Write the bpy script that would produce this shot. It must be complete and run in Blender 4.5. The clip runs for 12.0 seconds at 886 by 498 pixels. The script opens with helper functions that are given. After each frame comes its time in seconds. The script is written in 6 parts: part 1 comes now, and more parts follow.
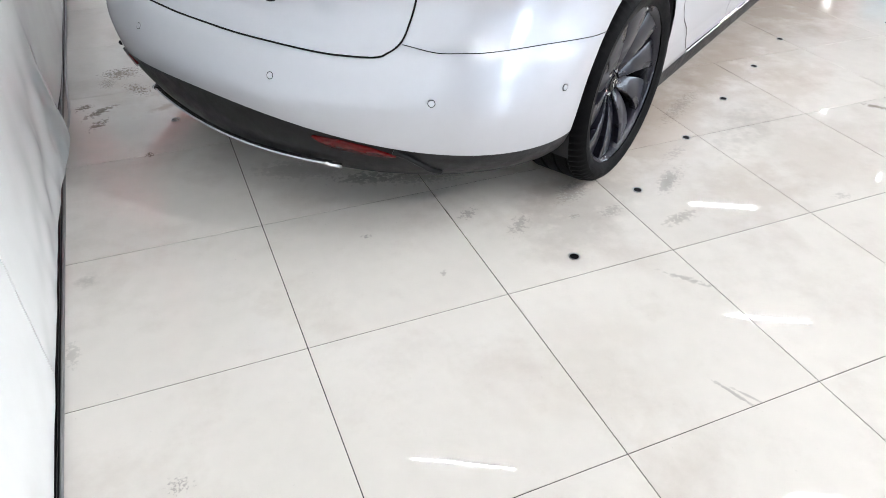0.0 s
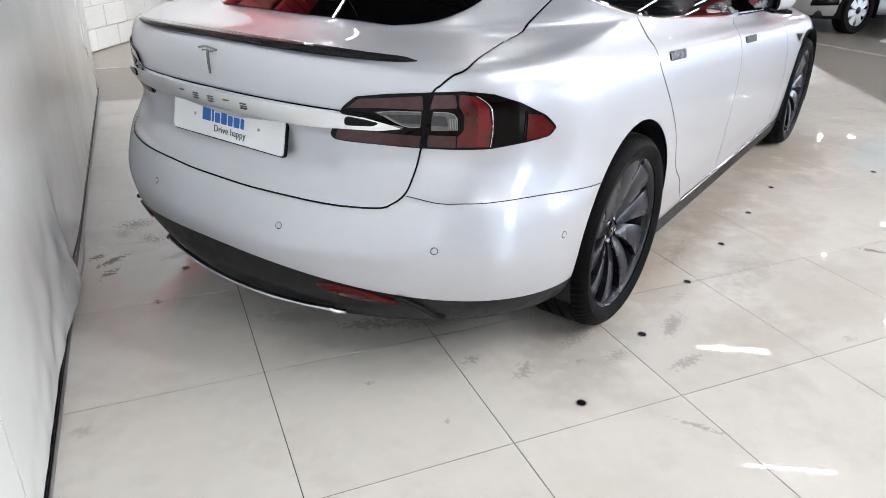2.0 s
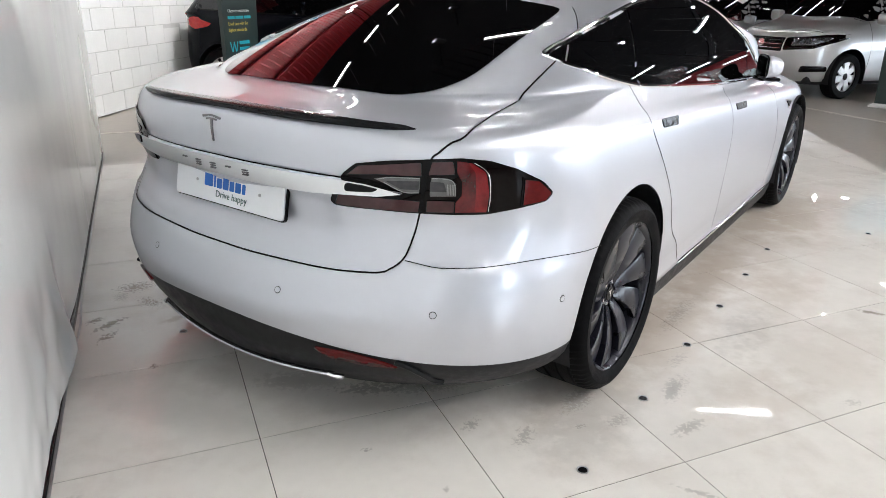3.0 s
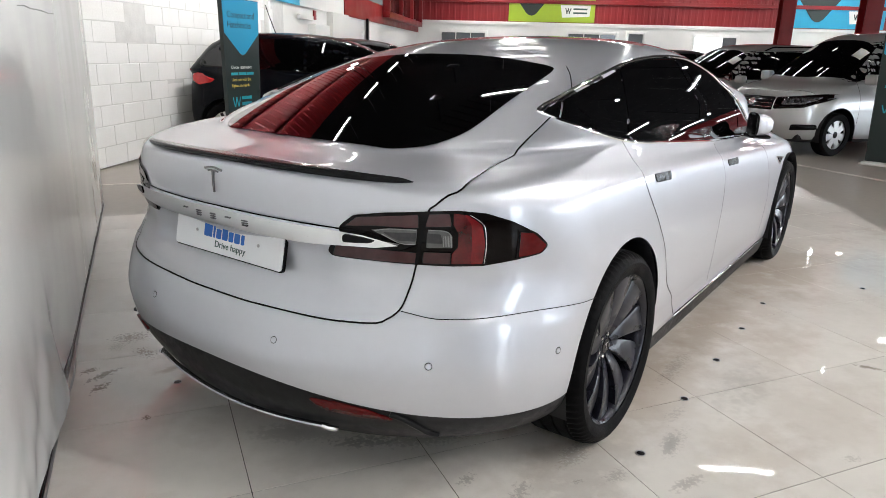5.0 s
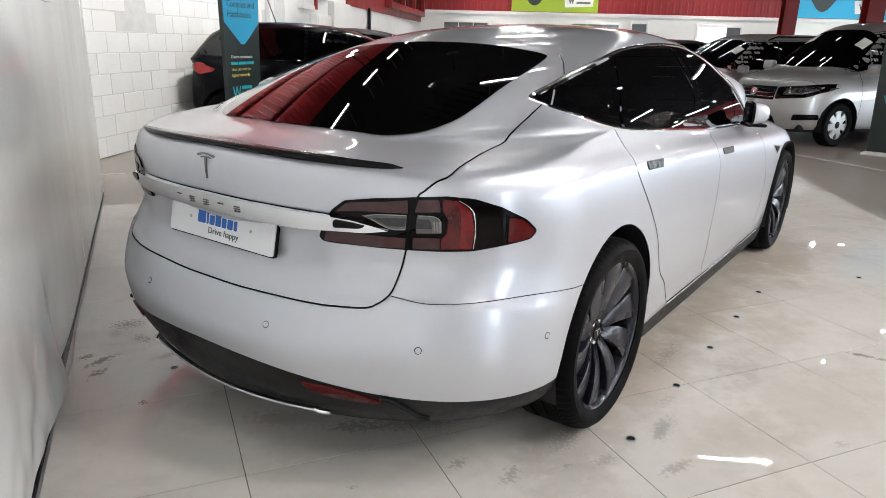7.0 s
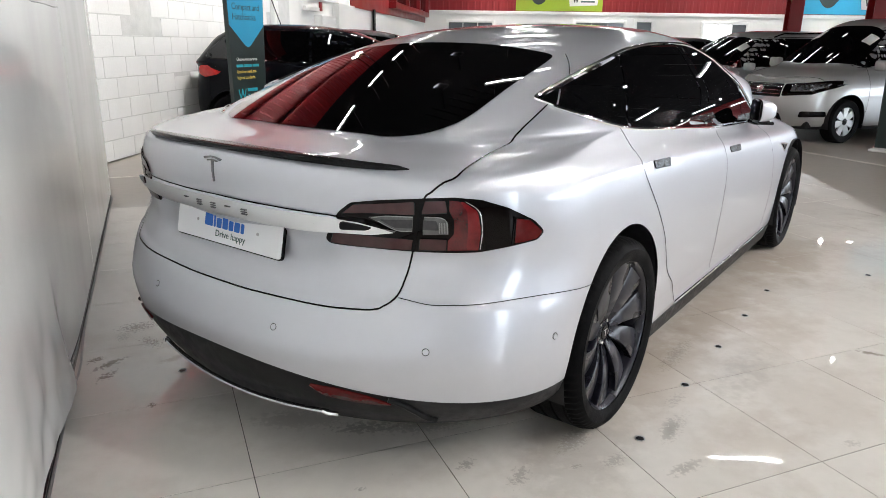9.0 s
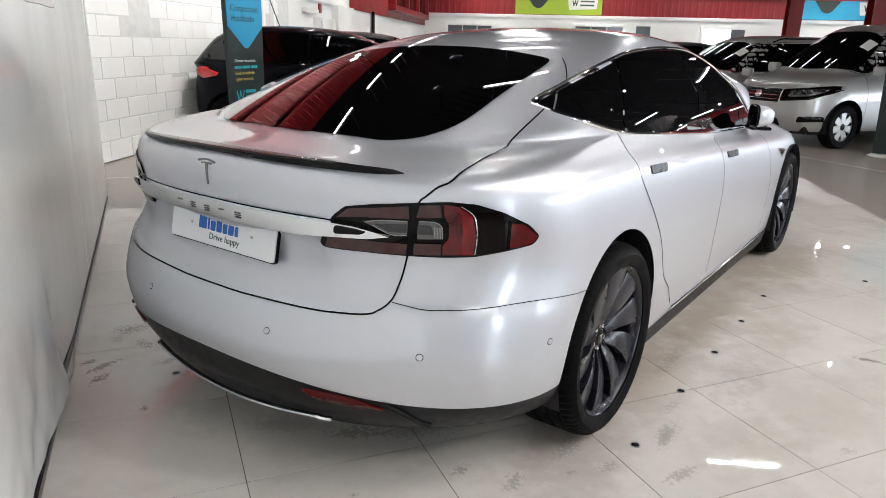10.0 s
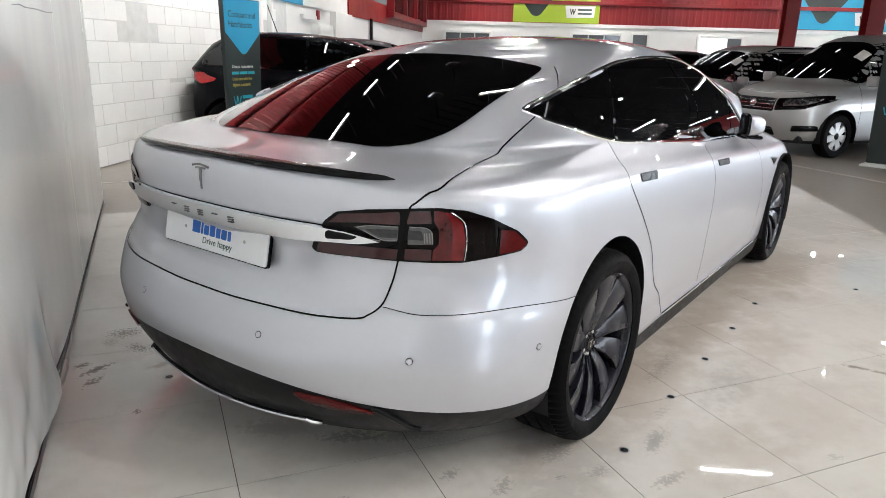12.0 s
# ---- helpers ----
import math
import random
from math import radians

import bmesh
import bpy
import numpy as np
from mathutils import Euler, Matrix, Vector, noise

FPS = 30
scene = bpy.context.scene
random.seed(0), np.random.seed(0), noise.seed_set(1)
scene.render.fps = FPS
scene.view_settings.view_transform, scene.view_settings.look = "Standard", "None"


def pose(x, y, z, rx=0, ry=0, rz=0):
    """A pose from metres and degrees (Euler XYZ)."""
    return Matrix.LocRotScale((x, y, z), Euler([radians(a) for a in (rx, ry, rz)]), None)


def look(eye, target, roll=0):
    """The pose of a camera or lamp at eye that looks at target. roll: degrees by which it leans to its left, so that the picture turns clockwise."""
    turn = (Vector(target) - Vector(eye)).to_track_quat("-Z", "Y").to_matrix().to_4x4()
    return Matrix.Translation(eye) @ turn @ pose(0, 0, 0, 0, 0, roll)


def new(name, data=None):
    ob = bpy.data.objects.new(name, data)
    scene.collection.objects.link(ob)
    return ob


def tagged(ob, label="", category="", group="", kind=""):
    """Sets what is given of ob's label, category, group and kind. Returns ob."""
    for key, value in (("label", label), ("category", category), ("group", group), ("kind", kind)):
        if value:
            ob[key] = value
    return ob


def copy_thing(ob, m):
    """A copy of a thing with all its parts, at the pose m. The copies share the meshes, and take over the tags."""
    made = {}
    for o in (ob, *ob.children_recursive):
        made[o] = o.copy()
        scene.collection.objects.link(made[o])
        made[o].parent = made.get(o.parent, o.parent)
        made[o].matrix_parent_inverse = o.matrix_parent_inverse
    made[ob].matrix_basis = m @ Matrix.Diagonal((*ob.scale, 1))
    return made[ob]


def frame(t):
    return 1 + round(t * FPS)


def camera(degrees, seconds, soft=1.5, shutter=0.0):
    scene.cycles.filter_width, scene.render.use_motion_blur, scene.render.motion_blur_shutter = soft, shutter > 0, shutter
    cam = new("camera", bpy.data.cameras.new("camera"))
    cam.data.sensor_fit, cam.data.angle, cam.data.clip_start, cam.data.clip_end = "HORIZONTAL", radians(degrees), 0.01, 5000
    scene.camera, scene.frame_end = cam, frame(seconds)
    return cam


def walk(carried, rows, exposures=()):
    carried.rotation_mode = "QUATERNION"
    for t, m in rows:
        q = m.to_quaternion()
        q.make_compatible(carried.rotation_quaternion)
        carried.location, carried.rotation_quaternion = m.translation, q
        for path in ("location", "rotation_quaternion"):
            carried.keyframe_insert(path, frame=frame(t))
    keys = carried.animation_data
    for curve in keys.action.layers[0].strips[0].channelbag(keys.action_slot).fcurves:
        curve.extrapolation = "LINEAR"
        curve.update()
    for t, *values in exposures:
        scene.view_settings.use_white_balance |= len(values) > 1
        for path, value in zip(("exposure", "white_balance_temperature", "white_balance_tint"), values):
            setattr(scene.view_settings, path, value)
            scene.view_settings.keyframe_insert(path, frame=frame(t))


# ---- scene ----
# ---------------------------------------------------------------- camera
cam = camera(65.7, 12.0, soft=0.75)
PATH = [
    (0, (-0.213, -0.707, 1.331), (0.445, 0.735, 0.113), 2.2),
    (0.5, (-0.206, -0.712, 1.339), (0.468, 0.799, 0.216), 1.4),
    (1, (-0.21, -0.716, 1.329), (0.488, 0.856, 0.308), 1.4),
    (1.5, (-0.207, -0.715, 1.335), (0.509, 0.914, 0.422), 1.3),
    (2, (-0.206, -0.717, 1.338), (0.512, 0.939, 0.476), 1.3),
    (2.5, (-0.206, -0.717, 1.348), (0.527, 0.975, 0.574), 1.0),
    (3, (-0.207, -0.721, 1.351), (0.538, 0.998, 0.651), 1.2),
    (5, (-0.212, -0.74, 1.352), (0.556, 1.022, 0.799), 1.6),
    (5.5, (-0.21, -0.748, 1.35), (0.556, 1.015, 0.796), 1.9),
    (6, (-0.205, -0.757, 1.35), (0.563, 1.004, 0.792), 1.9),
    (6.5, (-0.195, -0.767, 1.346), (0.569, 0.991, 0.777), 1.7),
    (7, (-0.185, -0.774, 1.343), (0.572, 0.984, 0.765), 1.6),
    (9, (-0.186, -0.771, 1.345), (0.555, 0.995, 0.767), 1.0),
    (9.5, (-0.177, -0.761, 1.346), (0.567, 1.003, 0.77), 1.8),
    (10, (-0.172, -0.763, 1.348), (0.574, 1.002, 0.777), 1.4),
    (10.5, (-0.172, -0.763, 1.348), (0.579, 1.001, 0.779), 0.9),
    (11, (-0.166, -0.773, 1.35), (0.584, 0.992, 0.782), 0.8),
    (11.5, (-0.164, -0.778, 1.35), (0.591, 0.987, 0.789), 1.8),
    (12, (-0.163, -0.791, 1.352), (0.593, 0.977, 0.799), 1.8),
]
walk(cam, [(t, look(eye, target, roll)) for t, eye, target, roll in PATH], [(0.0, 0.48, 6150, 10), (0.5, 0.46, 6150, 10), (1.0, 0.42, 6180, 10), (1.5, 0.34, 6200, 10), (2.5, 0.27, 6300, 10), (3.2, 0.22, 6350, 10), (5.0, 0.0, 6500, 10), (9.0, 0.0, 6500, 10), (12.0, -0.04, 6500, 10)])

# ---------------------------------------------------------------- light
world = bpy.data.worlds.new("world")
scene.world = world
world.use_nodes = True
world.node_tree.nodes["Background"].inputs[0].default_value = (0.9, 0.95, 1.0, 1)
world.node_tree.nodes["Background"].inputs[1].default_value = 0.25
TUBE_POWER = 95.0      # emission of the ceiling tubes
SKY_POWER = 6.0         # the daylight outside the window, and the glow behind the added far glazing
BAY_POWER = 10.0       # emission of the small spot lamps
WALL_FILL_POWER = 4200.0      # emission of the lamps that fill the walls with added light
FILL_POWER = 1000.0    # emission of the added fill lamps beside the saloon

# ---------------------------------------------------------------- materials
def nodes_of(name):
    m = bpy.data.materials.new(name)
    m.use_nodes = True
    nt = m.node_tree
    return m, nt, nt.nodes, nt.links, nt.nodes["Principled BSDF"]


def mat(name, base, rough=0.5, metal=0.0, vary=0.12, scale=8.0, bump=0.0, bump_scale=60.0, rough_vary=0.08,
        coat=0.0, spec=0.5, random_part=0.0, dirt=0.0, dirt_col=(0.12, 0.1, 0.08), dirt_scale=2.0, world_space=False):
    """A surface with colour variation at two scales, uneven gloss and fine relief, in object metres."""
    m, nt, n, l, b = nodes_of(name)
    tc = n.new("ShaderNodeTexCoord")
    big = n.new("ShaderNodeTexNoise")
    big.inputs["Scale"].default_value, big.inputs["Detail"].default_value = scale, 6
    fine = n.new("ShaderNodeTexNoise")
    fine.inputs["Scale"].default_value, fine.inputs["Detail"].default_value = scale * 14, 4
    where = n.new("ShaderNodeNewGeometry").outputs["Position"] if world_space else tc.outputs["Object"]
    l.new(where, big.inputs["Vector"]), l.new(where, fine.inputs["Vector"])
    add = n.new("ShaderNodeMath")
    add.operation = "MULTIPLY_ADD"
    l.new(fine.outputs["Fac"], add.inputs[0])
    add.inputs[1].default_value = 0.4
    l.new(big.outputs["Fac"], add.inputs[2])
    ramp = n.new("ShaderNodeMapRange")
    ramp.inputs["From Min"].default_value, ramp.inputs["From Max"].default_value = 0.4, 1.0
    ramp.inputs["To Min"].default_value, ramp.inputs["To Max"].default_value = 1 - vary, 1 + vary
    l.new(add.outputs[0], ramp.inputs["Value"])
    val = ramp.outputs[0]
    if random_part:
        info = n.new("ShaderNodeObjectInfo")
        r2 = n.new("ShaderNodeMapRange")
        r2.inputs["To Min"].default_value, r2.inputs["To Max"].default_value = 1 - random_part, 1 + random_part
        l.new(info.outputs["Random"], r2.inputs["Value"])
        mul = n.new("ShaderNodeMath")
        mul.operation = "MULTIPLY"
        l.new(val, mul.inputs[0]), l.new(r2.outputs[0], mul.inputs[1])
        val = mul.outputs[0]
    sc = n.new("ShaderNodeVectorMath")
    sc.operation = "SCALE"
    sc.inputs[0].default_value = base
    l.new(val, sc.inputs["Scale"])
    col = sc.outputs[0]
    if dirt:
        dn = n.new("ShaderNodeTexNoise")
        dn.inputs["Scale"].default_value, dn.inputs["Detail"].default_value, dn.inputs["Roughness"].default_value = dirt_scale, 9, 0.68
        l.new(where, dn.inputs["Vector"])
        dr = n.new("ShaderNodeMapRange")
        dr.inputs["From Min"].default_value, dr.inputs["From Max"].default_value = 0.5, 0.75
        dr.inputs["To Max"].default_value = dirt
        l.new(dn.outputs["Fac"], dr.inputs["Value"])
        mx = n.new("ShaderNodeMix")
        mx.data_type = "RGBA"
        l.new(dr.outputs[0], mx.inputs["Factor"]), l.new(col, mx.inputs["A"])
        mx.inputs["B"].default_value = (*dirt_col, 1)
        col = mx.outputs["Result"]
    l.new(col, b.inputs["Base Color"])
    rr = n.new("ShaderNodeMapRange")
    rr.inputs["From Min"].default_value, rr.inputs["From Max"].default_value = 0.3, 0.7
    rr.inputs["To Min"].default_value, rr.inputs["To Max"].default_value = max(0.0, rough * (1 - rough_vary * 2)), min(1, rough * (1 + rough_vary * 2))
    l.new(big.outputs["Fac"], rr.inputs["Value"]), l.new(rr.outputs[0], b.inputs["Roughness"])
    b.inputs["Metallic"].default_value = metal
    b.inputs["Specular IOR Level"].default_value = spec
    if coat:
        b.inputs["Coat Weight"].default_value, b.inputs["Coat Roughness"].default_value = coat, 0.02
    if bump:
        bn = n.new("ShaderNodeTexNoise")
        bn.inputs["Scale"].default_value, bn.inputs["Detail"].default_value = bump_scale, 5
        l.new(where, bn.inputs["Vector"])
        bp = n.new("ShaderNodeBump")
        bp.inputs["Strength"].default_value, bp.inputs["Distance"].default_value = bump, 0.01
        l.new(bn.outputs["Fac"], bp.inputs["Height"]), l.new(bp.outputs["Normal"], b.inputs["Normal"])
    return m


def glow(name, col, power):
    m, nt, n, l, b = nodes_of(name)
    b.inputs["Base Color"].default_value = (*col, 1)
    b.inputs["Emission Color"].default_value = (*col, 1)
    b.inputs["Emission Strength"].default_value = power
    return m


def paint(name, base, rough=0.40, metal=0.60, coat=1.0, spec=0.5):
    """Metallic car paint under a clear coat."""
    m = mat(name, base, rough, metal, 0.015, 30.0, coat=coat, spec=spec, rough_vary=0.02)
    m.node_tree.nodes["Principled BSDF"].inputs["Coat IOR"].default_value = 1.62
    return m


M_TILE = mat("polished_porcelain", (0.72, 0.683, 0.635), 0.020, 0, 0.07, 1.3, random_part=0.03, rough_vary=0.35, dirt=0.34, dirt_col=(0.36, 0.285, 0.235), dirt_scale=2.2, bump=0.009, bump_scale=5, world_space=True)


def soil(m, stains):
    """Lay dried stains and specks, each with a place and size of its own, over a floor material."""
    n, l, b = m.node_tree.nodes, m.node_tree.links, m.node_tree.nodes["Principled BSDF"]
    pos = n.new("ShaderNodeNewGeometry").outputs["Position"]
    col = b.inputs["Base Color"].links[0].from_socket
    rough = b.inputs["Roughness"].links[0].from_socket
    for x, y, sx, sy, turn, strength, colour, grain, cut in stains:
        mp = n.new("ShaderNodeMapping")
        mp.vector_type = "TEXTURE"
        mp.inputs["Location"].default_value = (x, y, 0)
        mp.inputs["Rotation"].default_value = (0, 0, radians(turn))
        mp.inputs["Scale"].default_value = (sx, sy, 1)
        l.new(pos, mp.inputs["Vector"])
        ln = n.new("ShaderNodeVectorMath")
        ln.operation = "LENGTH"
        l.new(mp.outputs[0], ln.inputs[0])
        fall = n.new("ShaderNodeMapRange")
        fall.interpolation_type = "SMOOTHSTEP"
        fall.inputs["From Min"].default_value, fall.inputs["From Max"].default_value = 1.1, 0.0
        l.new(ln.outputs["Value"], fall.inputs["Value"])
        nz = n.new("ShaderNodeTexNoise")
        nz.inputs["Scale"].default_value, nz.inputs["Detail"].default_value, nz.inputs["Roughness"].default_value = grain, 6, 0.62
        l.new(pos, nz.inputs["Vector"])
        add = n.new("ShaderNodeMath")
        add.operation = "MULTIPLY_ADD"
        l.new(fall.outputs[0], add.inputs[0])
        add.inputs[1].default_value = 0.35
        l.new(nz.outputs["Fac"], add.inputs[2])
        th = n.new("ShaderNodeMapRange")
        th.inputs["From Min"].default_value, th.inputs["From Max"].default_value, th.inputs["To Max"].default_value = cut, cut + (0.08 if grain >= 40 else 0.22), strength
        l.new(add.outputs[0], th.inputs["Value"])
        lim = n.new("ShaderNodeMath")
        lim.operation = "MULTIPLY"
        l.new(th.outputs[0], lim.inputs[0]), l.new(fall.outputs[0], lim.inputs[1])
        mx = n.new("ShaderNodeMix")
        mx.data_type = "RGBA"
        l.new(lim.outputs[0], mx.inputs["Factor"]), l.new(col, mx.inputs["A"])
        mx.inputs["B"].default_value = (*colour, 1)
        col = mx.outputs["Result"]
        ra = n.new("ShaderNodeMath")
        ra.operation = "MULTIPLY_ADD"
        l.new(lim.outputs[0], ra.inputs[0])
        ra.inputs[1].default_value = 0.12
        l.new(rough, ra.inputs[2])
        rough = ra.outputs[0]
    l.new(col, b.inputs["Base Color"]), l.new(rough, b.inputs["Roughness"])


MUD, RUST, GREY = (0.16, 0.125, 0.09), (0.36, 0.265, 0.19), (0.28, 0.26, 0.24)
soil(M_TILE, (
    # trodden mud beside the partition
    (-0.36, 2.62, 0.20, 0.16, 0, 0.80, MUD, 75, 0.76), (-0.30, 2.42, 0.10, 0.22, 30, 0.80, MUD, 90, 0.78), (-0.52, 2.30, 0.09, 0.06, 40, 0.85, MUD, 70, 0.74), (-0.47, 2.12, 0.13, 0.06, 50, 0.80, MUD, 60, 0.74),
    (-0.30, 1.80, 0.04, 0.05, 0, 0.80, MUD, 95, 0.76), (-0.12, 2.38, 0.24, 0.10, 35, 0.50, RUST, 14, 0.62), (-0.06, 2.14, 0.26, 0.12, 20, 0.45, RUST, 12, 0.62), (-0.34, 2.45, 0.34, 0.45, 0, 0.25, RUST, 7, 0.62),
    # rings and dust by the partition's foot
    (-0.53, 1.10, 0.07, 0.06, 30, 0.40, GREY, 34, 0.66), (-0.57, 0.80, 0.04, 0.10, 0, 0.35, GREY, 60, 0.72), (-0.36, 0.30, 0.08, 0.07, 0, 0.60, GREY, 120, 0.82),
    # scuffs round the saloon's tail
    (0.42, 1.36, 0.26, 0.09, -15, 0.65, GREY, 48, 0.72), (0.80, 0.90, 0.16, 0.07, 40, 0.50, GREY, 60, 0.76), (0.66, 1.02, 0.10, 0.06, 30, 0.55, GREY, 70, 0.76), (1.08, 1.02, 0.20, 0.09, 30, 0.60, GREY, 75, 0.72),
    (0.98, 1.02, 0.36, 0.20, 30, 0.30, RUST, 10, 0.62), (0.30, 1.02, 0.05, 0.04, 0, 0.60, GREY, 110, 0.80), (0.46, 0.76, 0.04, 0.02, 60, 0.50, GREY, 60, 0.74),
    (-0.22, 2.66, 0.16, 0.10, 10, 0.60, MUD, 130, 0.78), (-0.42, 2.52, 0.10, 0.14, 0, 0.60, MUD, 140, 0.78), (-0.46, 2.24, 0.16, 0.05, 40, 0.90, MUD, 55, 0.70), (-0.20, 2.20, 0.22, 0.05, 28, 0.55, RUST, 22, 0.62), (0.02, 2.26, 0.20, 0.14, 40, 0.40, RUST, 9, 0.58),
    (1.26, 1.24, 0.20, 0.12, 30, 0.40, GREY, 60, 0.72), (1.14, 0.86, 0.12, 0.06, 20, 0.45, GREY, 80, 0.74), (1.34, 0.74, 0.16, 0.05, 10, 0.50, GREY, 60, 0.70), (0.62, 1.30, 0.34, 0.10, -10, 0.50, GREY, 70, 0.70), (0.20, 1.50, 0.30, 0.12, -20, 0.35, GREY, 40, 0.66),
    (1.00, 0.88, 0.06, 0.03, 0, 0.50, GREY, 95, 0.76), (2.05, 1.20, 0.60, 0.20, 31, 0.30, GREY, 16, 0.64), (1.70, 0.80, 0.50, 0.30, 20, 0.22, RUST, 8, 0.58), (2.6, 1.5, 0.7, 0.3, 31, 0.28, RUST, 7, 0.58),
    # the film of dirt beside the car
    (1.65, 1.30, 0.95, 0.34, 31, 0.42, RUST, 6, 0.50), (2.60, 1.90, 1.10, 0.45, 31, 0.40, RUST, 5, 0.50), (1.05, 0.95, 0.50, 0.30, 40, 0.40, GREY, 11, 0.52), (3.60, 2.50, 1.20, 0.60, 31, 0.40, RUST, 4, 0.50), (1.45, 0.95, 0.18, 0.05, 40, 0.60, GREY, 40, 0.66),
    # specks all over
    (1.0, 1.0, 14, 14, 0, 0.55, GREY, 95, 1.03), (1.6, 1.4, 10, 10, 0, 0.45, MUD, 170, 1.04),
    # drips and tyre smears on the open tiles
    (1.50, 0.96, 0.30, 0.07, 35, 0.24, GREY, 90, 0.80), (1.62, 1.12, 0.22, 0.07, 25, 0.30, GREY, 70, 0.79), (2.2, 0.9, 0.7, 0.5, 20, 0.18, RUST, 4, 0.60), (0.6, 0.3, 0.7, 0.4, 0, 0.12, RUST, 5, 0.60), (2.77, 1.14, 0.12, 0.04, -50, 0.70, MUD, 44, 0.68), (2.83, 1.06, 0.08, 0.03, -50, 0.60, MUD, 44, 0.68),
    (1.15, 0.46, 0.18, 0.025, -50, 0.50, GREY, 50, 0.72), (0.96, 0.05, 0.12, 0.012, -70, 0.60, GREY, 46, 0.66), (0.99, 0.03, 0.08, 0.008, -60, 0.50, GREY, 46, 0.66), (2.00, 0.64, 0.10, 0.06, 0, 0.35, GREY, 80, 0.78),
    (2.40, 1.75, 0.90, 0.40, 31, 0.30, RUST, 5, 0.60), (3.40, 2.30, 1.00, 0.60, 31, 0.30, RUST, 4, 0.60), (1.75, 1.50, 0.80, 0.30, 31, 0.35, RUST, 6, 0.60), (1.9, 1.45, 0.5, 0.10, 31, 0.40, GREY, 70, 0.78)))

M_GROUT = mat("tile_grout", (0.07, 0.06, 0.05), 0.8, bump=0.2)
M_GROUT_DARK = mat("dark_joint", (0.025, 0.022, 0.02), 0.7, bump=0.2)
M_CONCRETE = mat("sealed_concrete", (0.30, 0.27, 0.235), 0.36, 0, 0.16, 1.1, bump=0.05, bump_scale=9, dirt=0.25, dirt_col=(0.17, 0.15, 0.12), dirt_scale=0.9, rough_vary=0.06)
M_LINE = mat("road_paint_white", (0.58, 0.55, 0.50), 0.5, dirt=0.85, dirt_col=(0.30, 0.27, 0.235), dirt_scale=6)
M_PANEL = mat("white_gloss_panel", (0.74, 0.75, 0.74), 0.07, 0, 0.03, 1.5, rough_vary=0.3, dirt=0.06, dirt_scale=3)
M_BLOCK = mat("white_painted_block", (0.80, 0.80, 0.79), 0.42, 0, 0.04, 3, bump=0.25, bump_scale=45, random_part=0.03, world_space=True)
M_MORTAR = mat("painted_mortar", (0.62, 0.62, 0.61), 0.6, bump=0.3)
M_WHITE = mat("white_wall_paint", (0.80, 0.80, 0.78), 0.5, 0, 0.03, 2, bump=0.06)
M_RED = mat("red_steel", (0.24, 0.006, 0.009), 0.40, 0, 0.12, 2, bump=0.04, bump_scale=20)
M_CEIL = mat("dark_ceiling", (0.010, 0.010, 0.011), 0.9, 0, 0.2, 1.5, spec=0.1)
M_STEEL = mat("galvanised_steel", (0.45, 0.45, 0.45), 0.35, 0.9, 0.12, 12)
M_BLACK = mat("black_plastic", (0.011, 0.011, 0.013), 0.5, 0, 0.15, 30, spec=0.25, bump=0.06, bump_scale=260)
M_TRIM = mat("grey_black_plastic", (0.008, 0.008, 0.009), 0.42, 0, 0.15, 30, spec=0.18, bump=0.06, bump_scale=260)
M_SATIN = mat("satin_black_trim", (0.002, 0.002, 0.0025), 0.22, 0, 0.1, 20, spec=0.15)
M_RUBBER = mat("tyre_rubber", (0.004, 0.004, 0.0045), 0.55, 0, 0.25, 14, spec=0.05, bump=0.12, bump_scale=180, dirt=0.04, dirt_col=(0.06, 0.055, 0.05), dirt_scale=12)
M_CHROME = mat("chrome", (0.86, 0.86, 0.87), 0.07, 1.0, 0.02, 5)
M_SILVERTRIM = mat("satin_silver_trim", (0.62, 0.63, 0.65), 0.22, 0.9, 0.05, 8)
M_PAINT = paint("pearl_silver_paint", (0.59, 0.602, 0.650))
M_TUBE = glow("lamp_tube", (0.99, 0.975, 0.955), TUBE_POWER)
M_BAY = glow("bay_lamp", (1.0, 0.97, 0.92), BAY_POWER)
M_FILL = glow("fill_lamp", (1.0, 0.98, 0.955), FILL_POWER)
M_NEAR = glow("near_lamp", (1.0, 0.98, 0.955), FILL_POWER * 0.2)
M_HALL = glow("hall_lamp", (1.0, 0.97, 0.92), BAY_POWER * 25)
M_WALL_FILL = glow("wall_fill_lamp", (1.0, 0.98, 0.95), WALL_FILL_POWER)


# ---------------------------------------------------------------- building helpers
def obj(name, bm, material, parent=None, label="", smooth=None, m=None):
    me = bpy.data.meshes.new(name)
    bmesh.ops.recalc_face_normals(bm, faces=bm.faces)
    bm.to_mesh(me)
    bm.free()
    for x in material if isinstance(material, (list, tuple)) else [material]:
        me.materials.append(x)
    if smooth is not None:
        me.shade_smooth()
        if smooth < 180:
            me.set_sharp_from_angle(angle=radians(smooth))
    ob = new(name, me)
    if parent:
        ob.parent = parent
    if m is not None:
        ob.matrix_basis = m
    if label:
        ob["label"] = label
    return ob


def part(name, bm, material, parent, label="", smooth=35, m=None):
    return obj(name, bm, material, parent, label, smooth, m)


def thing(name, m, label, category, group=""):
    e = new(name)
    e.empty_display_size = 0.2
    e.matrix_basis = m
    return tagged(e, label, category, group)


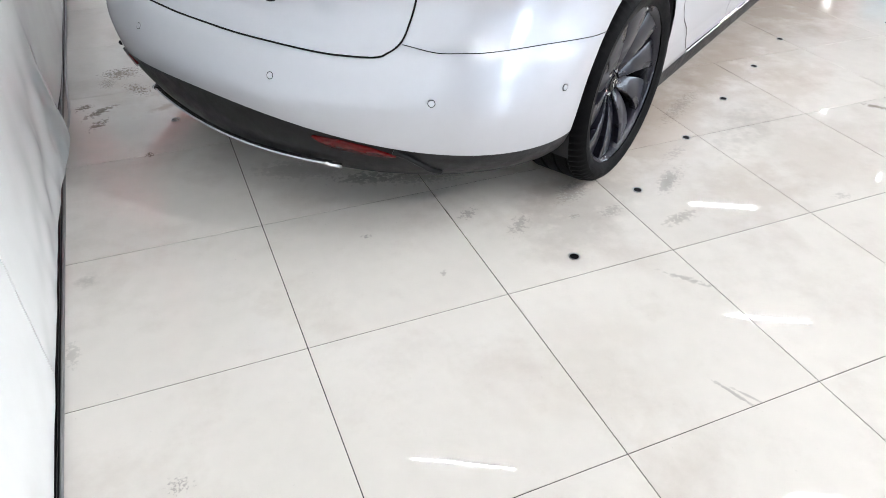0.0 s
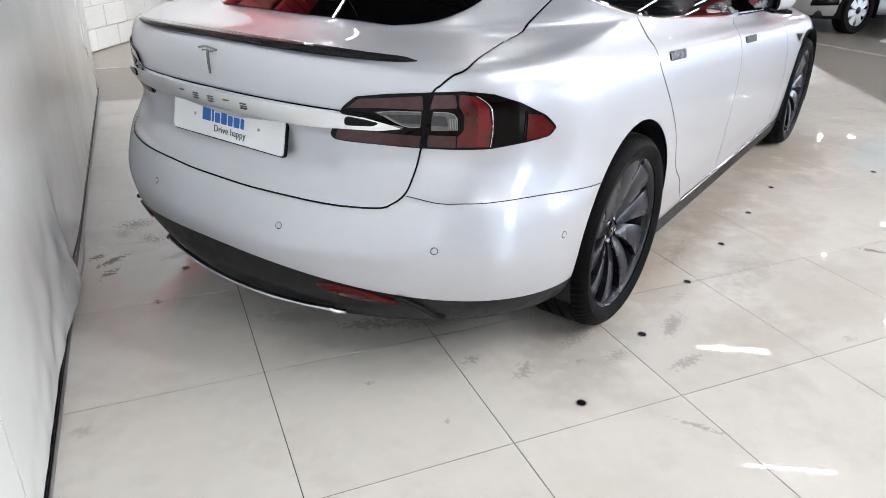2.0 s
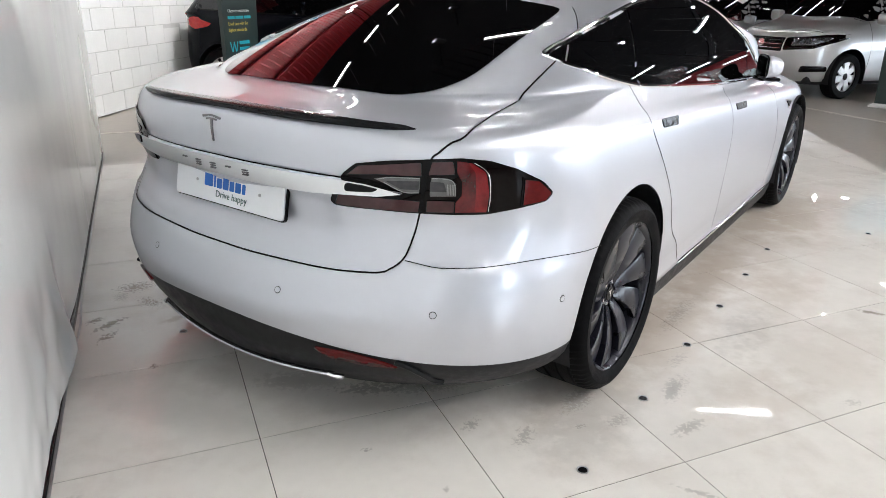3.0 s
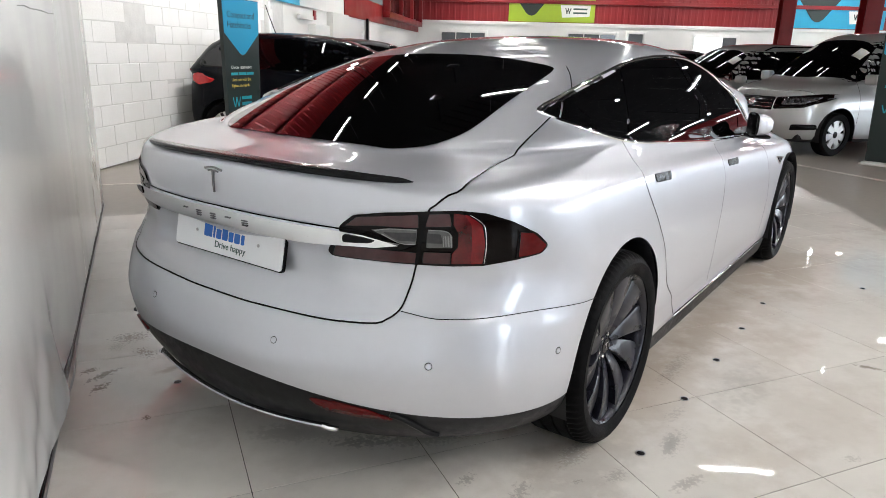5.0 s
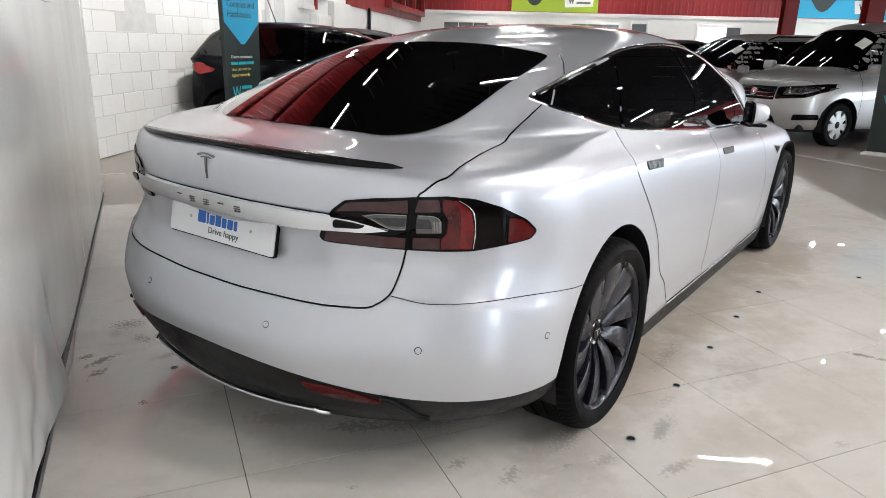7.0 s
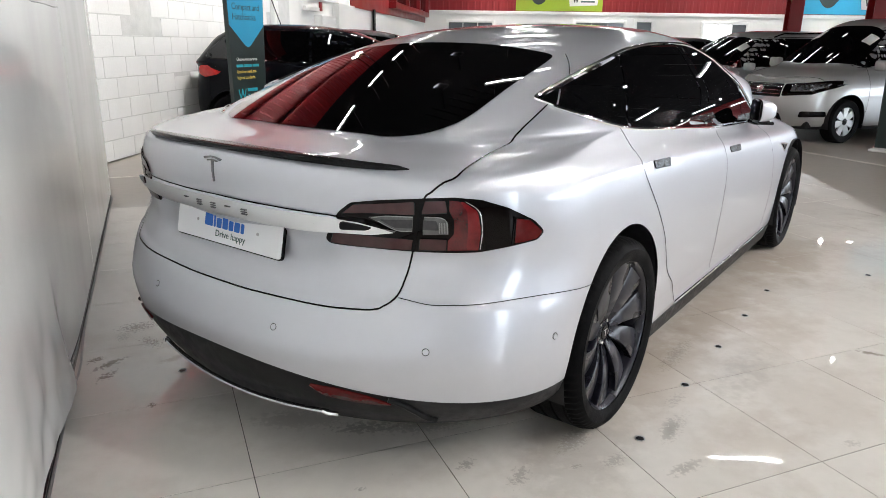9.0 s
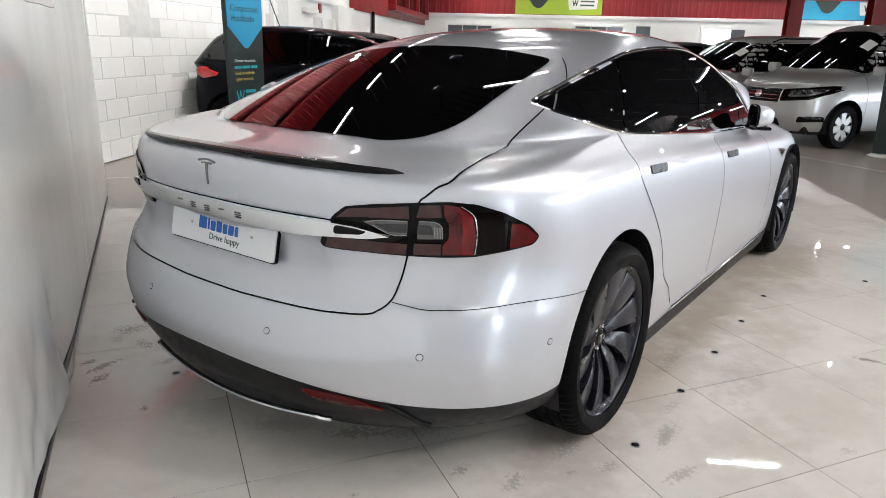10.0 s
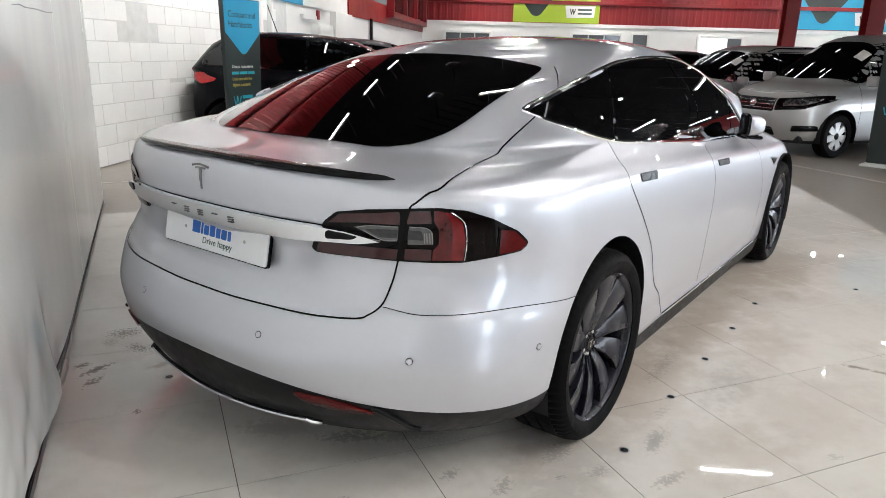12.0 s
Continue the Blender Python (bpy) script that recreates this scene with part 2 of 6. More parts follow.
def box(bm, x0, x1, y0, y1, z0, z1, bevel=0.0, seg=2):
    r = bmesh.ops.create_cube(bm, size=1)
    for v in r["verts"]:
        v.co = Vector(((x0 + x1) / 2 + v.co.x * (x1 - x0), (y0 + y1) / 2 + v.co.y * (y1 - y0), (z0 + z1) / 2 + v.co.z * (z1 - z0)))
    if bevel:
        edges = {e for v in r["verts"] for e in v.link_edges}
        bmesh.ops.bevel(bm, geom=list(edges), offset=bevel, segments=seg, affect="EDGES", profile=0.5)
    return bm


def boxed(x0, x1, y0, y1, z0, z1, bevel=0.0, seg=2):
    return box(bmesh.new(), x0, x1, y0, y1, z0, z1, bevel, seg)


def lathe(profile, steps=48, bm=None, axis="x"):
    """Turn a profile of (radius, along) round an axis."""
    bm = bm or bmesh.new()
    rings = []
    for i in range(steps):
        a = 2 * math.pi * i / steps
        ring = []
        for r, h in profile:
            c, s = r * math.cos(a), r * math.sin(a)
            ring.append(bm.verts.new((h, c, s) if axis == "x" else (c, s, h)))
        rings.append(ring)
    for i in range(steps):
        a, b = rings[i], rings[(i + 1) % steps]
        for j in range(len(profile) - 1):
            bm.faces.new((a[j], b[j], b[j + 1], a[j + 1]))
    bmesh.ops.remove_doubles(bm, verts=bm.verts, dist=1e-5)
    return bm


def prism(pts, h0, h1, axis="z", bm=None):
    """Extrude a plane outline of (a, b) pairs between two heights; axis z: (x, y), x: (y, z), y: (x, z)."""
    bm = bm or bmesh.new()
    place = {"z": lambda a, b, h: (a, b, h), "x": lambda a, b, h: (h, a, b), "y": lambda a, b, h: (a, h, b)}[axis]
    lo = [bm.verts.new(place(a, b, h0)) for a, b in pts]
    hi = [bm.verts.new(place(a, b, h1)) for a, b in pts]
    n = len(pts)
    bm.faces.new(lo), bm.faces.new(hi)
    for i in range(n):
        bm.faces.new((lo[i], lo[(i + 1) % n], hi[(i + 1) % n], hi[i]))
    return bm


def bead(pts3, radius, sides=8, flat=1.0):
    """A rod along a line of points in space."""
    bm = bmesh.new()
    rings = []
    for i, p in enumerate(pts3):
        d = Vector(pts3[min(i + 1, len(pts3) - 1)]) - Vector(pts3[max(i - 1, 0)])
        q = d.to_track_quat("Z", "Y")
        rings.append([bm.verts.new(Vector(p) + q @ Vector((radius * math.cos(2 * math.pi * k / sides), flat * radius * math.sin(2 * math.pi * k / sides), 0))) for k in range(sides)])
    for r0, r1 in zip(rings, rings[1:]):
        for k in range(sides):
            bm.faces.new((r0[k], r0[(k + 1) % sides], r1[(k + 1) % sides], r1[k]))
    bm.faces.new(rings[0]), bm.faces.new(rings[-1])
    return bm


def smooth_line(pts, per=8, closed=False):
    """Catmull-Rom through the points, in any dimension."""
    p = [np.array(q, float) for q in pts]
    n = len(p)
    out = []
    for i in range(n if closed else n - 1):
        p0, p1, p2, p3 = (p[(i + k) % n] if closed else p[min(max(i + k, 0), n - 1)] for k in (-1, 0, 1, 2))
        for s in range(per):
            t = s / per
            out.append(0.5 * (2 * p1 + (p2 - p0) * t + (2 * p0 - 5 * p1 + 4 * p2 - p3) * t * t + (3 * p1 - p0 - 3 * p2 + p3) * t ** 3))
    if not closed:
        out.append(p[-1])
    return out


# ---------------------------------------------------------------- the building's own axes
# the tiles lie along x and y; walls and lamps follow axes turned by 61.5 degrees
BU = Vector((math.cos(radians(61.5)), math.sin(radians(61.5)), 0))
BV = Vector((BU.y, -BU.x, 0))
B_TURN = 61.5 - 90


def at_uv(u, v, z=0.0, rz=0.0):
    p = BU * u + BV * v
    return pose(p.x, p.y, z, 0, 0, B_TURN + rz)    # local x runs along v, local y along u


U_BACK, V_LEFT, V_RIGHT, U_FRONT, CEIL = 33.2, -4.28, 32.0, -9.0, 6.6
LAMP_Z = 5.5

# ---------------------------------------------------------------- structure
def structure(name, bm, material, label, m=None, smooth=None):
    return tagged(obj(name, bm, material, None, "", smooth, m), label, kind="structure")


structure("ground", boxed(-50, 80, -50, 80, -0.30, -0.014), M_CONCRETE, "worn sealed grey-brown concrete showroom floor")


def wall_run(name, u0, u1, v0, v1, z0, z1, material, label):
    bm = boxed(min(v0, v1), max(v0, v1), min(u0, u1), max(u0, u1), z0, z1)
    return structure(name, bm, material, label, at_uv(0, 0))


def ribbed(length, z0, z1, depth=0.018, pitch=0.3):
    """Profiled cladding sheet in the x-z plane, ribs upright, facing -y."""
    bm = bmesh.new()
    line, x = [], 0.0
    while x < length:
        line += [(x, 0), (x + pitch * 0.55, 0), (x + pitch * 0.65, -depth), (x + pitch * 0.9, -depth)]
        x += pitch
    line.append((x, 0))
    lo = [bm.verts.new((a, b, z0)) for a, b in line]
    hi = [bm.verts.new((a, b, z1)) for a, b in line]
    for i in range(len(line) - 1):
        bm.faces.new((lo[i], lo[i + 1], hi[i + 1], hi[i]))
    return bm


WHITE_TOP = 2.78
wall_run("wall_left", 13.0, U_BACK, V_LEFT - 0.25, V_LEFT, 0, WHITE_TOP, M_WHITE, "white painted showroom side wall")
wall_run("wall_left_core", 4.0, 13.0, V_LEFT - 0.25, V_LEFT + 0.004, 0, 3.2, M_MORTAR, "white painted mortar of the block wall")
wall_run("wall_back", U_BACK, U_BACK + 0.3, V_LEFT - 0.25, V_RIGHT, 0, WHITE_TOP, M_WHITE, "white painted low wall at the back of the hall")
wall_run("wall_right", U_FRONT, U_BACK, V_RIGHT, V_RIGHT + 0.3, 0, 0.45, M_WHITE, "white painted wall under the added far glazing")
# glazing out of view, added with its glow to brighten the saloon's flank
fill_glazing = tagged(thing("window_far", at_uv(0, V_RIGHT + 0.15), "long unseen glazed front in white frames, added to light the saloon's flank", "window"), kind="structure")
for a in np.linspace(U_FRONT, U_BACK, 18):
    part("window_frame", boxed(-0.05, 0.05, a - 0.04, a + 0.04, 0.45, WHITE_TOP + 1.3, 0.006), M_WHITE, fill_glazing)
structure("backdrop_far", boxed(1.4, 1.45, U_FRONT, U_BACK, 0.0, WHITE_TOP + 1.3), glow("far_fill_glow", (0.82, 0.91, 1.0), SKY_POWER), "plain glowing sheet added outside the unseen far glazing", at_uv(0, V_RIGHT))
WIN_V0, WIN_V1, WIN_Z0, WIN_Z1 = 9.5, 12.3, 0.10, 4.60      # the daylit window behind
# unseen wall round the window, added to close the hall and reflect plain white
wall_run("wall_front", U_FRONT - 0.3, U_FRONT, -16.0, WIN_V0, 0, CEIL, M_WHITE, "white wall out of view, added to close the hall behind the cars")
wall_run("wall_front", U_FRONT - 0.3, U_FRONT, WIN_V1, V_RIGHT, 0, CEIL, M_WHITE, "white wall out of view, added to close the hall behind the cars")
wall_run("wall_front_sill", U_FRONT - 0.3, U_FRONT, WIN_V0, WIN_V1, 0, WIN_Z0, M_WHITE, "white painted wall under the window")
wall_run("wall_front_head", U_FRONT - 0.3, U_FRONT, WIN_V0, WIN_V1, WIN_Z1, CEIL, M_WHITE, "white painted wall over the window")
window_1 = tagged(thing("window_1", at_uv(U_FRONT - 0.15, 0), "large daylit showroom window in a white frame", "window"), kind="structure")
for a in np.linspace(WIN_V0, WIN_V1, 2):
    part("window_frame", boxed(a - 0.03, a + 0.03, -0.04, 0.04, WIN_Z0, WIN_Z1, 0.005), M_WHITE, window_1)
for z in (WIN_Z0, WIN_Z1):
    part("window_frame", boxed(WIN_V0 + 0.03, WIN_V1 - 0.03, -0.04, 0.04, z - 0.03, z + 0.03, 0.005), M_WHITE, window_1)
tagged(structure("backdrop", boxed(WIN_V0 - 2, WIN_V1 + 2, -1.3, -1.25, 0.0, 6.0), glow("daylight", (0.82, 0.91, 1.0), SKY_POWER), "plain bright daylight outside the window", at_uv(U_FRONT, 0)))
# two unseen walls, added up to the ceiling to keep outside light out
wall_run("wall_side_front", U_FRONT, 4.0, -16.3, -16.0, 0, CEIL, M_WHITE, "white wall out of view, added to shut out light beyond the partition")
wall_run("wall_return", 3.7, 4.0, -16.0, V_LEFT - 0.25, 0, CEIL, M_WHITE, "white return wall out of view, added to shut out light")
wall_run("ceiling", U_FRONT - 0.3, U_BACK + 0.3, -16.3, V_RIGHT + 0.3, CEIL, CEIL + 0.2, M_CEIL, "dark unlit showroom ceiling")

for nm, u, v, rz, length in (("cladding_left", 4.0, V_LEFT - 0.05, 90, U_BACK - 4.0), ("cladding_back", U_BACK + 0.05, V_LEFT, 0, V_RIGHT - V_LEFT),
                             ("cladding_right", U_BACK, V_RIGHT + 0.05, -90, U_BACK - U_FRONT)):
    structure(nm, ribbed(length, {"cladding_left": 3.2, "cladding_back": WHITE_TOP, "cladding_right": WHITE_TOP + 1.3}[nm], CEIL), M_RED, "red profiled steel cladding above the white wall", at_uv(u, v, 0, rz))

# polished tiles, 0.6 m, in the corner between the partition and the diagonal edge
T = 0.6
EDGE_P, EDGE_D = Vector((5.45, 2.92, 0)), Vector((0.513, 0.858, 0))
TILE_END = 5.28


def beyond_edge(x, y):
    return (x - EDGE_P.x) * EDGE_D.y - (y - EDGE_P.y) * EDGE_D.x


bed = bmesh.new()
xa, xb = EDGE_P.x + (TILE_END - EDGE_P.y) * EDGE_D.x / EDGE_D.y, EDGE_P.x + (-4.2 - EDGE_P.y) * EDGE_D.x / EDGE_D.y
prism([(-0.62, -4.2), (xb, -4.2), (xa, TILE_END), (-0.62, TILE_END)], -0.05, -0.0016, bm=bed)
tile_bed = structure("tile_bed", bed, M_GROUT, "grey grout bed of the tiled floor")
structure("tile_joint", boxed(-0.0028, 0.0028, -4.1, TILE_END - 0.005, -0.010, -0.0008), M_GROUT_DARK, "dark movement joint between floor tiles")
full = bmesh.new()
box(full, 0.0012, T - 0.0012, 0.0012, T - 0.0012, -0.010, 0.0, 0.0007, 1)
tile_mesh = None
for i in range(-1, 12):
    for j in range(-7, 9):
        x0, y0 = i * T, j * T
        corners = [beyond_edge(x0 + a * T, y0 + b * T) for a in (0, 1) for b in (0, 1)]
        if min(corners) >= 0:
            continue
        if max(corners) < 0 and y0 + T <= TILE_END:
            if tile_mesh is None:
                t_ob = obj("tile", full, M_TILE, tile_bed)
                tile_mesh = t_ob.data
            else:
                t_ob = new("tile", tile_mesh)
                t_ob.parent = tile_bed
            t_ob.matrix_basis = pose(x0, y0, 0)
        else:
            bm = boxed(0.0012, T - 0.0012, 0.0012, T - 0.0012, -0.010, 0.0)
            for co, no in (((0, TILE_END - y0, 0), (0, 1, 0)), ((EDGE_P.x - x0, EDGE_P.y - y0, 0), (EDGE_D.y, -EDGE_D.x, 0))):
                r = bmesh.ops.bisect_plane(bm, geom=bm.verts[:] + bm.edges[:] + bm.faces[:], plane_co=co, plane_no=no, clear_outer=True)
                cut = [e for e in r["geom_cut"] if isinstance(e, bmesh.types.BMEdge)]
                if cut:
                    bmesh.ops.holes_fill(bm, edges=cut)
            if len(bm.faces):
                obj("tile", bm, M_TILE, tile_bed, m=pose(x0, y0, 0))
            else:
                bm.free()

# painted lane lines on the concrete
structure("lane_line", boxed(-3.0, 7.95, 6.74, 6.79, -0.014, -0.011), M_LINE, "worn white painted parking line on concrete")
structure("lane_line", boxed(7.95, 8.03, -8.0, 20.0, -0.014, -0.011), M_LINE, "worn white painted parking line on concrete")

# partition of white gloss panels, dented near its foot
PX, PEND = -0.60, 5.72


def panel_partition():
    part_wall = tagged(thing("partition", pose(PX, 0, 0), "white glossy panel partition, scuffed and dented at its foot", "partition"), kind="structure")
    bounds = [-4.2, -1.75, 0.70, 3.55, PEND]
    for y0, y1 in zip(bounds, bounds[1:]):
        bm = bmesh.new()
        ny, nz = int((y1 - y0) / (0.014 if y0 == 0.70 else 0.05)), 64
        grid = []
        for a in range(ny + 1):
            y = y0 + 0.003 + (y1 - y0 - 0.006) * a / ny
            row = []
            for c in range(nz + 1):
                z = 0.03 + 2.9 * (c / nz) ** 1.6
                d = 0.0022 * noise.noise(Vector((y * 1.9, z * 0.7, 3))) + 0.0006 * noise.noise(Vector((y * 5.0, z * 1.6, 9)))
                d += 0.012 * math.exp(-((z - 0.14) / 0.26) ** 2 - ((y - 1.62) / 0.40) ** 2) * noise.noise(Vector((y * 6.5, z * 7.0, 5)))
                # the knock: a fold with a bulge on the near side of it and a hollow beyond
                fold = 1 / (1 + math.exp(-(y - 2.07 + 0.16 * z) / 0.016))
                low = math.exp(-(z / 0.26) ** 2)
                d += low * (1 - fold) * (0.034 * math.exp(-((y - 1.98) / 0.30) ** 2) + 0.003 * noise.noise(Vector((y * 9, z * 9, 1))))
                d -= low * fold * 0.014 * math.exp(-((y - 2.16) / 0.22) ** 2)
                d += 0.004 * math.exp(-((z - 0.34) / 0.10) ** 2 - ((y - 1.75) / 0.35) ** 2) * noise.noise(Vector((y * 5, z * 3, 7)))
                row.append(bm.verts.new((d, y, z)))
            grid.append(row)
        for a in range(ny):
            for c in range(nz):
                bm.faces.new((grid[a][c], grid[a + 1][c], grid[a + 1][c + 1], grid[a][c + 1]))
        geom = bmesh.ops.extrude_face_region(bm, geom=bm.faces[:])["geom"]
        for v in geom:
            if isinstance(v, bmesh.types.BMVert):
                v.co.x = -0.03
        part("panel", bm, M_PANEL, part_wall, smooth=40)
    edge = [Vector((0.009 + 0.016 * math.exp(-((y - 2.25) / 0.22) ** 2), y, 0.007)) for y in np.linspace(-4.2, PEND, 90)]
    part("track_edge", bead(edge, 0.005, 6), M_STEEL, part_wall, "bent bright metal edging")
    split = [Vector((0.0015, y, z)) for y, z in ((2.27, 1.470), (2.45, 1.479), (2.60, 1.474), (2.96, 1.481), (3.30, 1.479), (3.52, 1.486))]
    part("split_seam", bead(split, 0.0022, 5), M_SATIN, part_wall, "thin dark split in the panel face")
    part("bottom_track", boxed(-0.045, 0.004, -4.2, PEND, -0.004, 0.024, 0.003), M_SATIN, part_wall, "black track along the foot")
    part("end_post", boxed(-0.06, 0.002, PEND, PEND + 0.04, 0.0, 2.95, 0.004), M_PANEL, part_wall)
    part("top_rail", boxed(-0.05, 0.003, -4.2, PEND, 2.93, 2.99, 0.004), M_STEEL, part_wall)


panel_partition()

# fluorescent fittings: rows across the hall, one odd fitting, and a run along the red side wall
# rows with k < 0 are out of view, added to brighten the near flank
fittings = [(1.1 + 3.0 * k, 0.15 + 4.3 * c, 0) for k in range(-3, 11) for c in (0, 1, 3, 4, 5, 6, 7) if (k >= 0 or c) and not (c == 3 and 3 <= k <= 7) and not (c == 4 and 5 <= k <= 8)]
fittings += [(16.6, 10.6, 0), (16.9, 14.9, 0)] + [(7.3 + 2.4 * k, V_LEFT + 1.35, 90) for k in range(9)]
first = None
for u, v, turn in fittings:
    if first is None:
        first = thing("ceiling_light", at_uv(u, v, LAMP_Z, turn), "white fluorescent batten lamp hung under the ceiling", "ceiling light", "ceiling lights in rows")
        part("housing", boxed(-0.62, 0.62, -0.024, 0.024, 0.018, 0.07, 0.006), M_WHITE, first)
        for e in (-0.61, 0.61):
            part("tube_holder", boxed(e - 0.01, e + 0.01, -0.014, 0.014, -0.014, 0.018, 0.003, 1), M_WHITE, first)
        part("tube", lathe([(0.0, -0.60), (0.011, -0.60), (0.011, 0.60), (0.0, 0.60)], 8), M_TUBE, first)
        for s in (-0.45, 0.45):
            part("suspension_wire", boxed(s - 0.003, s + 0.003, -0.003, 0.003, 0.07, CEIL - LAMP_Z), M_STEEL, first)
    else:
        copy_thing(first, at_uv(u, v, LAMP_Z, turn))

# round spot lamps on stems ahead of the saloon, turned towards the tiled corner
def spot_lamp(x, y, aim, lens=None, z=4.2, size=1.0, hood=0.0):
    t = thing("spot_lamp", pose(x, y, z), "round black spot lamp on a ceiling stem, lit, partly added as unseen fill", "spot lamp", "spot lamps")
    turn = Matrix.Translation((-x, -y, -z)) @ look((x, y, z), aim) @ Matrix.Diagonal((size, size, size, 1))
    part("housing", lathe([(0.075, -0.012 - hood), (0.082, -0.015 - hood), (0.082, 0.10), (0.05, 0.14), (0.0, 0.14)], 28, axis="z"), M_SATIN, t, m=turn)
    part("lens", lathe([(0.0, -0.010), (0.070, -0.008), (0.074, 0.0)], 28, axis="z"), lens or M_BAY, t, m=turn)
    part("stem", boxed(-0.012, 0.012, -0.012, 0.012, 0.08, CEIL - z), M_SATIN, t)


for x, y, aim in ((6.81, 6.55, (3.2, 1.0, 0)), (10.4, 8.9, (5, 3, 0)), (11.4, 9.5, (4, 5, 0))):
    spot_lamp(x, y, aim)
# two spots strengthened and turned as fill light for the block wall
for x, y, aim in ((-1.50, 5.38, (-4.4, 8.6, 1.2)), (-1.00, 5.18, (-3.2, 9.6, 1.2))):
    spot_lamp(x, y, aim, M_WALL_FILL, hood=0.10)
for x, y, aim in ((2.95, 13.4, (1.6, 2.6, 0)), (2.55, 12.3, (1.2, 2.4, 0))):
    spot_lamp(x, y, aim, M_NEAR)
for x, y, aim in ((9.93, 5.05, (2.4, 2.4, 1)), (11.07, 7.19, (2.8, 2.6, 1)), (20.5, 8.8, (3, 2.6, 1)), (24.0, 8.5, (3, 2.6, 1))):
    spot_lamp(x, y, aim, M_NEAR, size=0.36)
# fill lamps out of view, added to brighten the saloon's flank, partition and tiles
for x, y, aim in ((3.6, -1.6, (-0.5, 1.6, 0.4)), (5.4, -0.9, (3.0, 1.6, 0.3)), (6.9, -0.6, (3.0, 2.0, 0.4)), (8.2, 2.0, (4.6, 3.2, 0.4)), (5.0, -3.0, (-0.2, 1.4, 0.4)), (9.4, 0.8, (3.0, 2.6, 0.4)), (8.0, -2.4, (2.0, 2.0, 0.4)), (2.0, -3.4, (-0.6, 1.2, 0.8))):
    spot_lamp(x, y, aim, M_FILL)
spot_lamp(18.0, 13.2, (3.0, 2.0, 0), M_HALL, 4.2, 0.7)
# unseen fill lamps, added to brighten the side wall and the back wall
for u, v, au, av in [(u, V_LEFT + 3.0, u, V_LEFT) for u in (7.6, 9.8, 12.5, 17.5, 22.5, 28.0)] + [(U_BACK - 3.6, v, U_BACK, v) for v in (-1.0, 4.0, 9.0, 14.0, 20.0)]:
    p, a = at_uv(u, v).translation, at_uv(au, av).translation
    spot_lamp(p.x, p.y, (a.x, a.y, 2.6), M_WALL_FILL, 5.6, hood=0.10)


# ---------------------------------------------------------------- car bodies
from mathutils.bvhtree import BVHTree


def smooth01(t):
    t = min(1.0, max(0.0, t))
    return t * t * (3 - 2 * t)


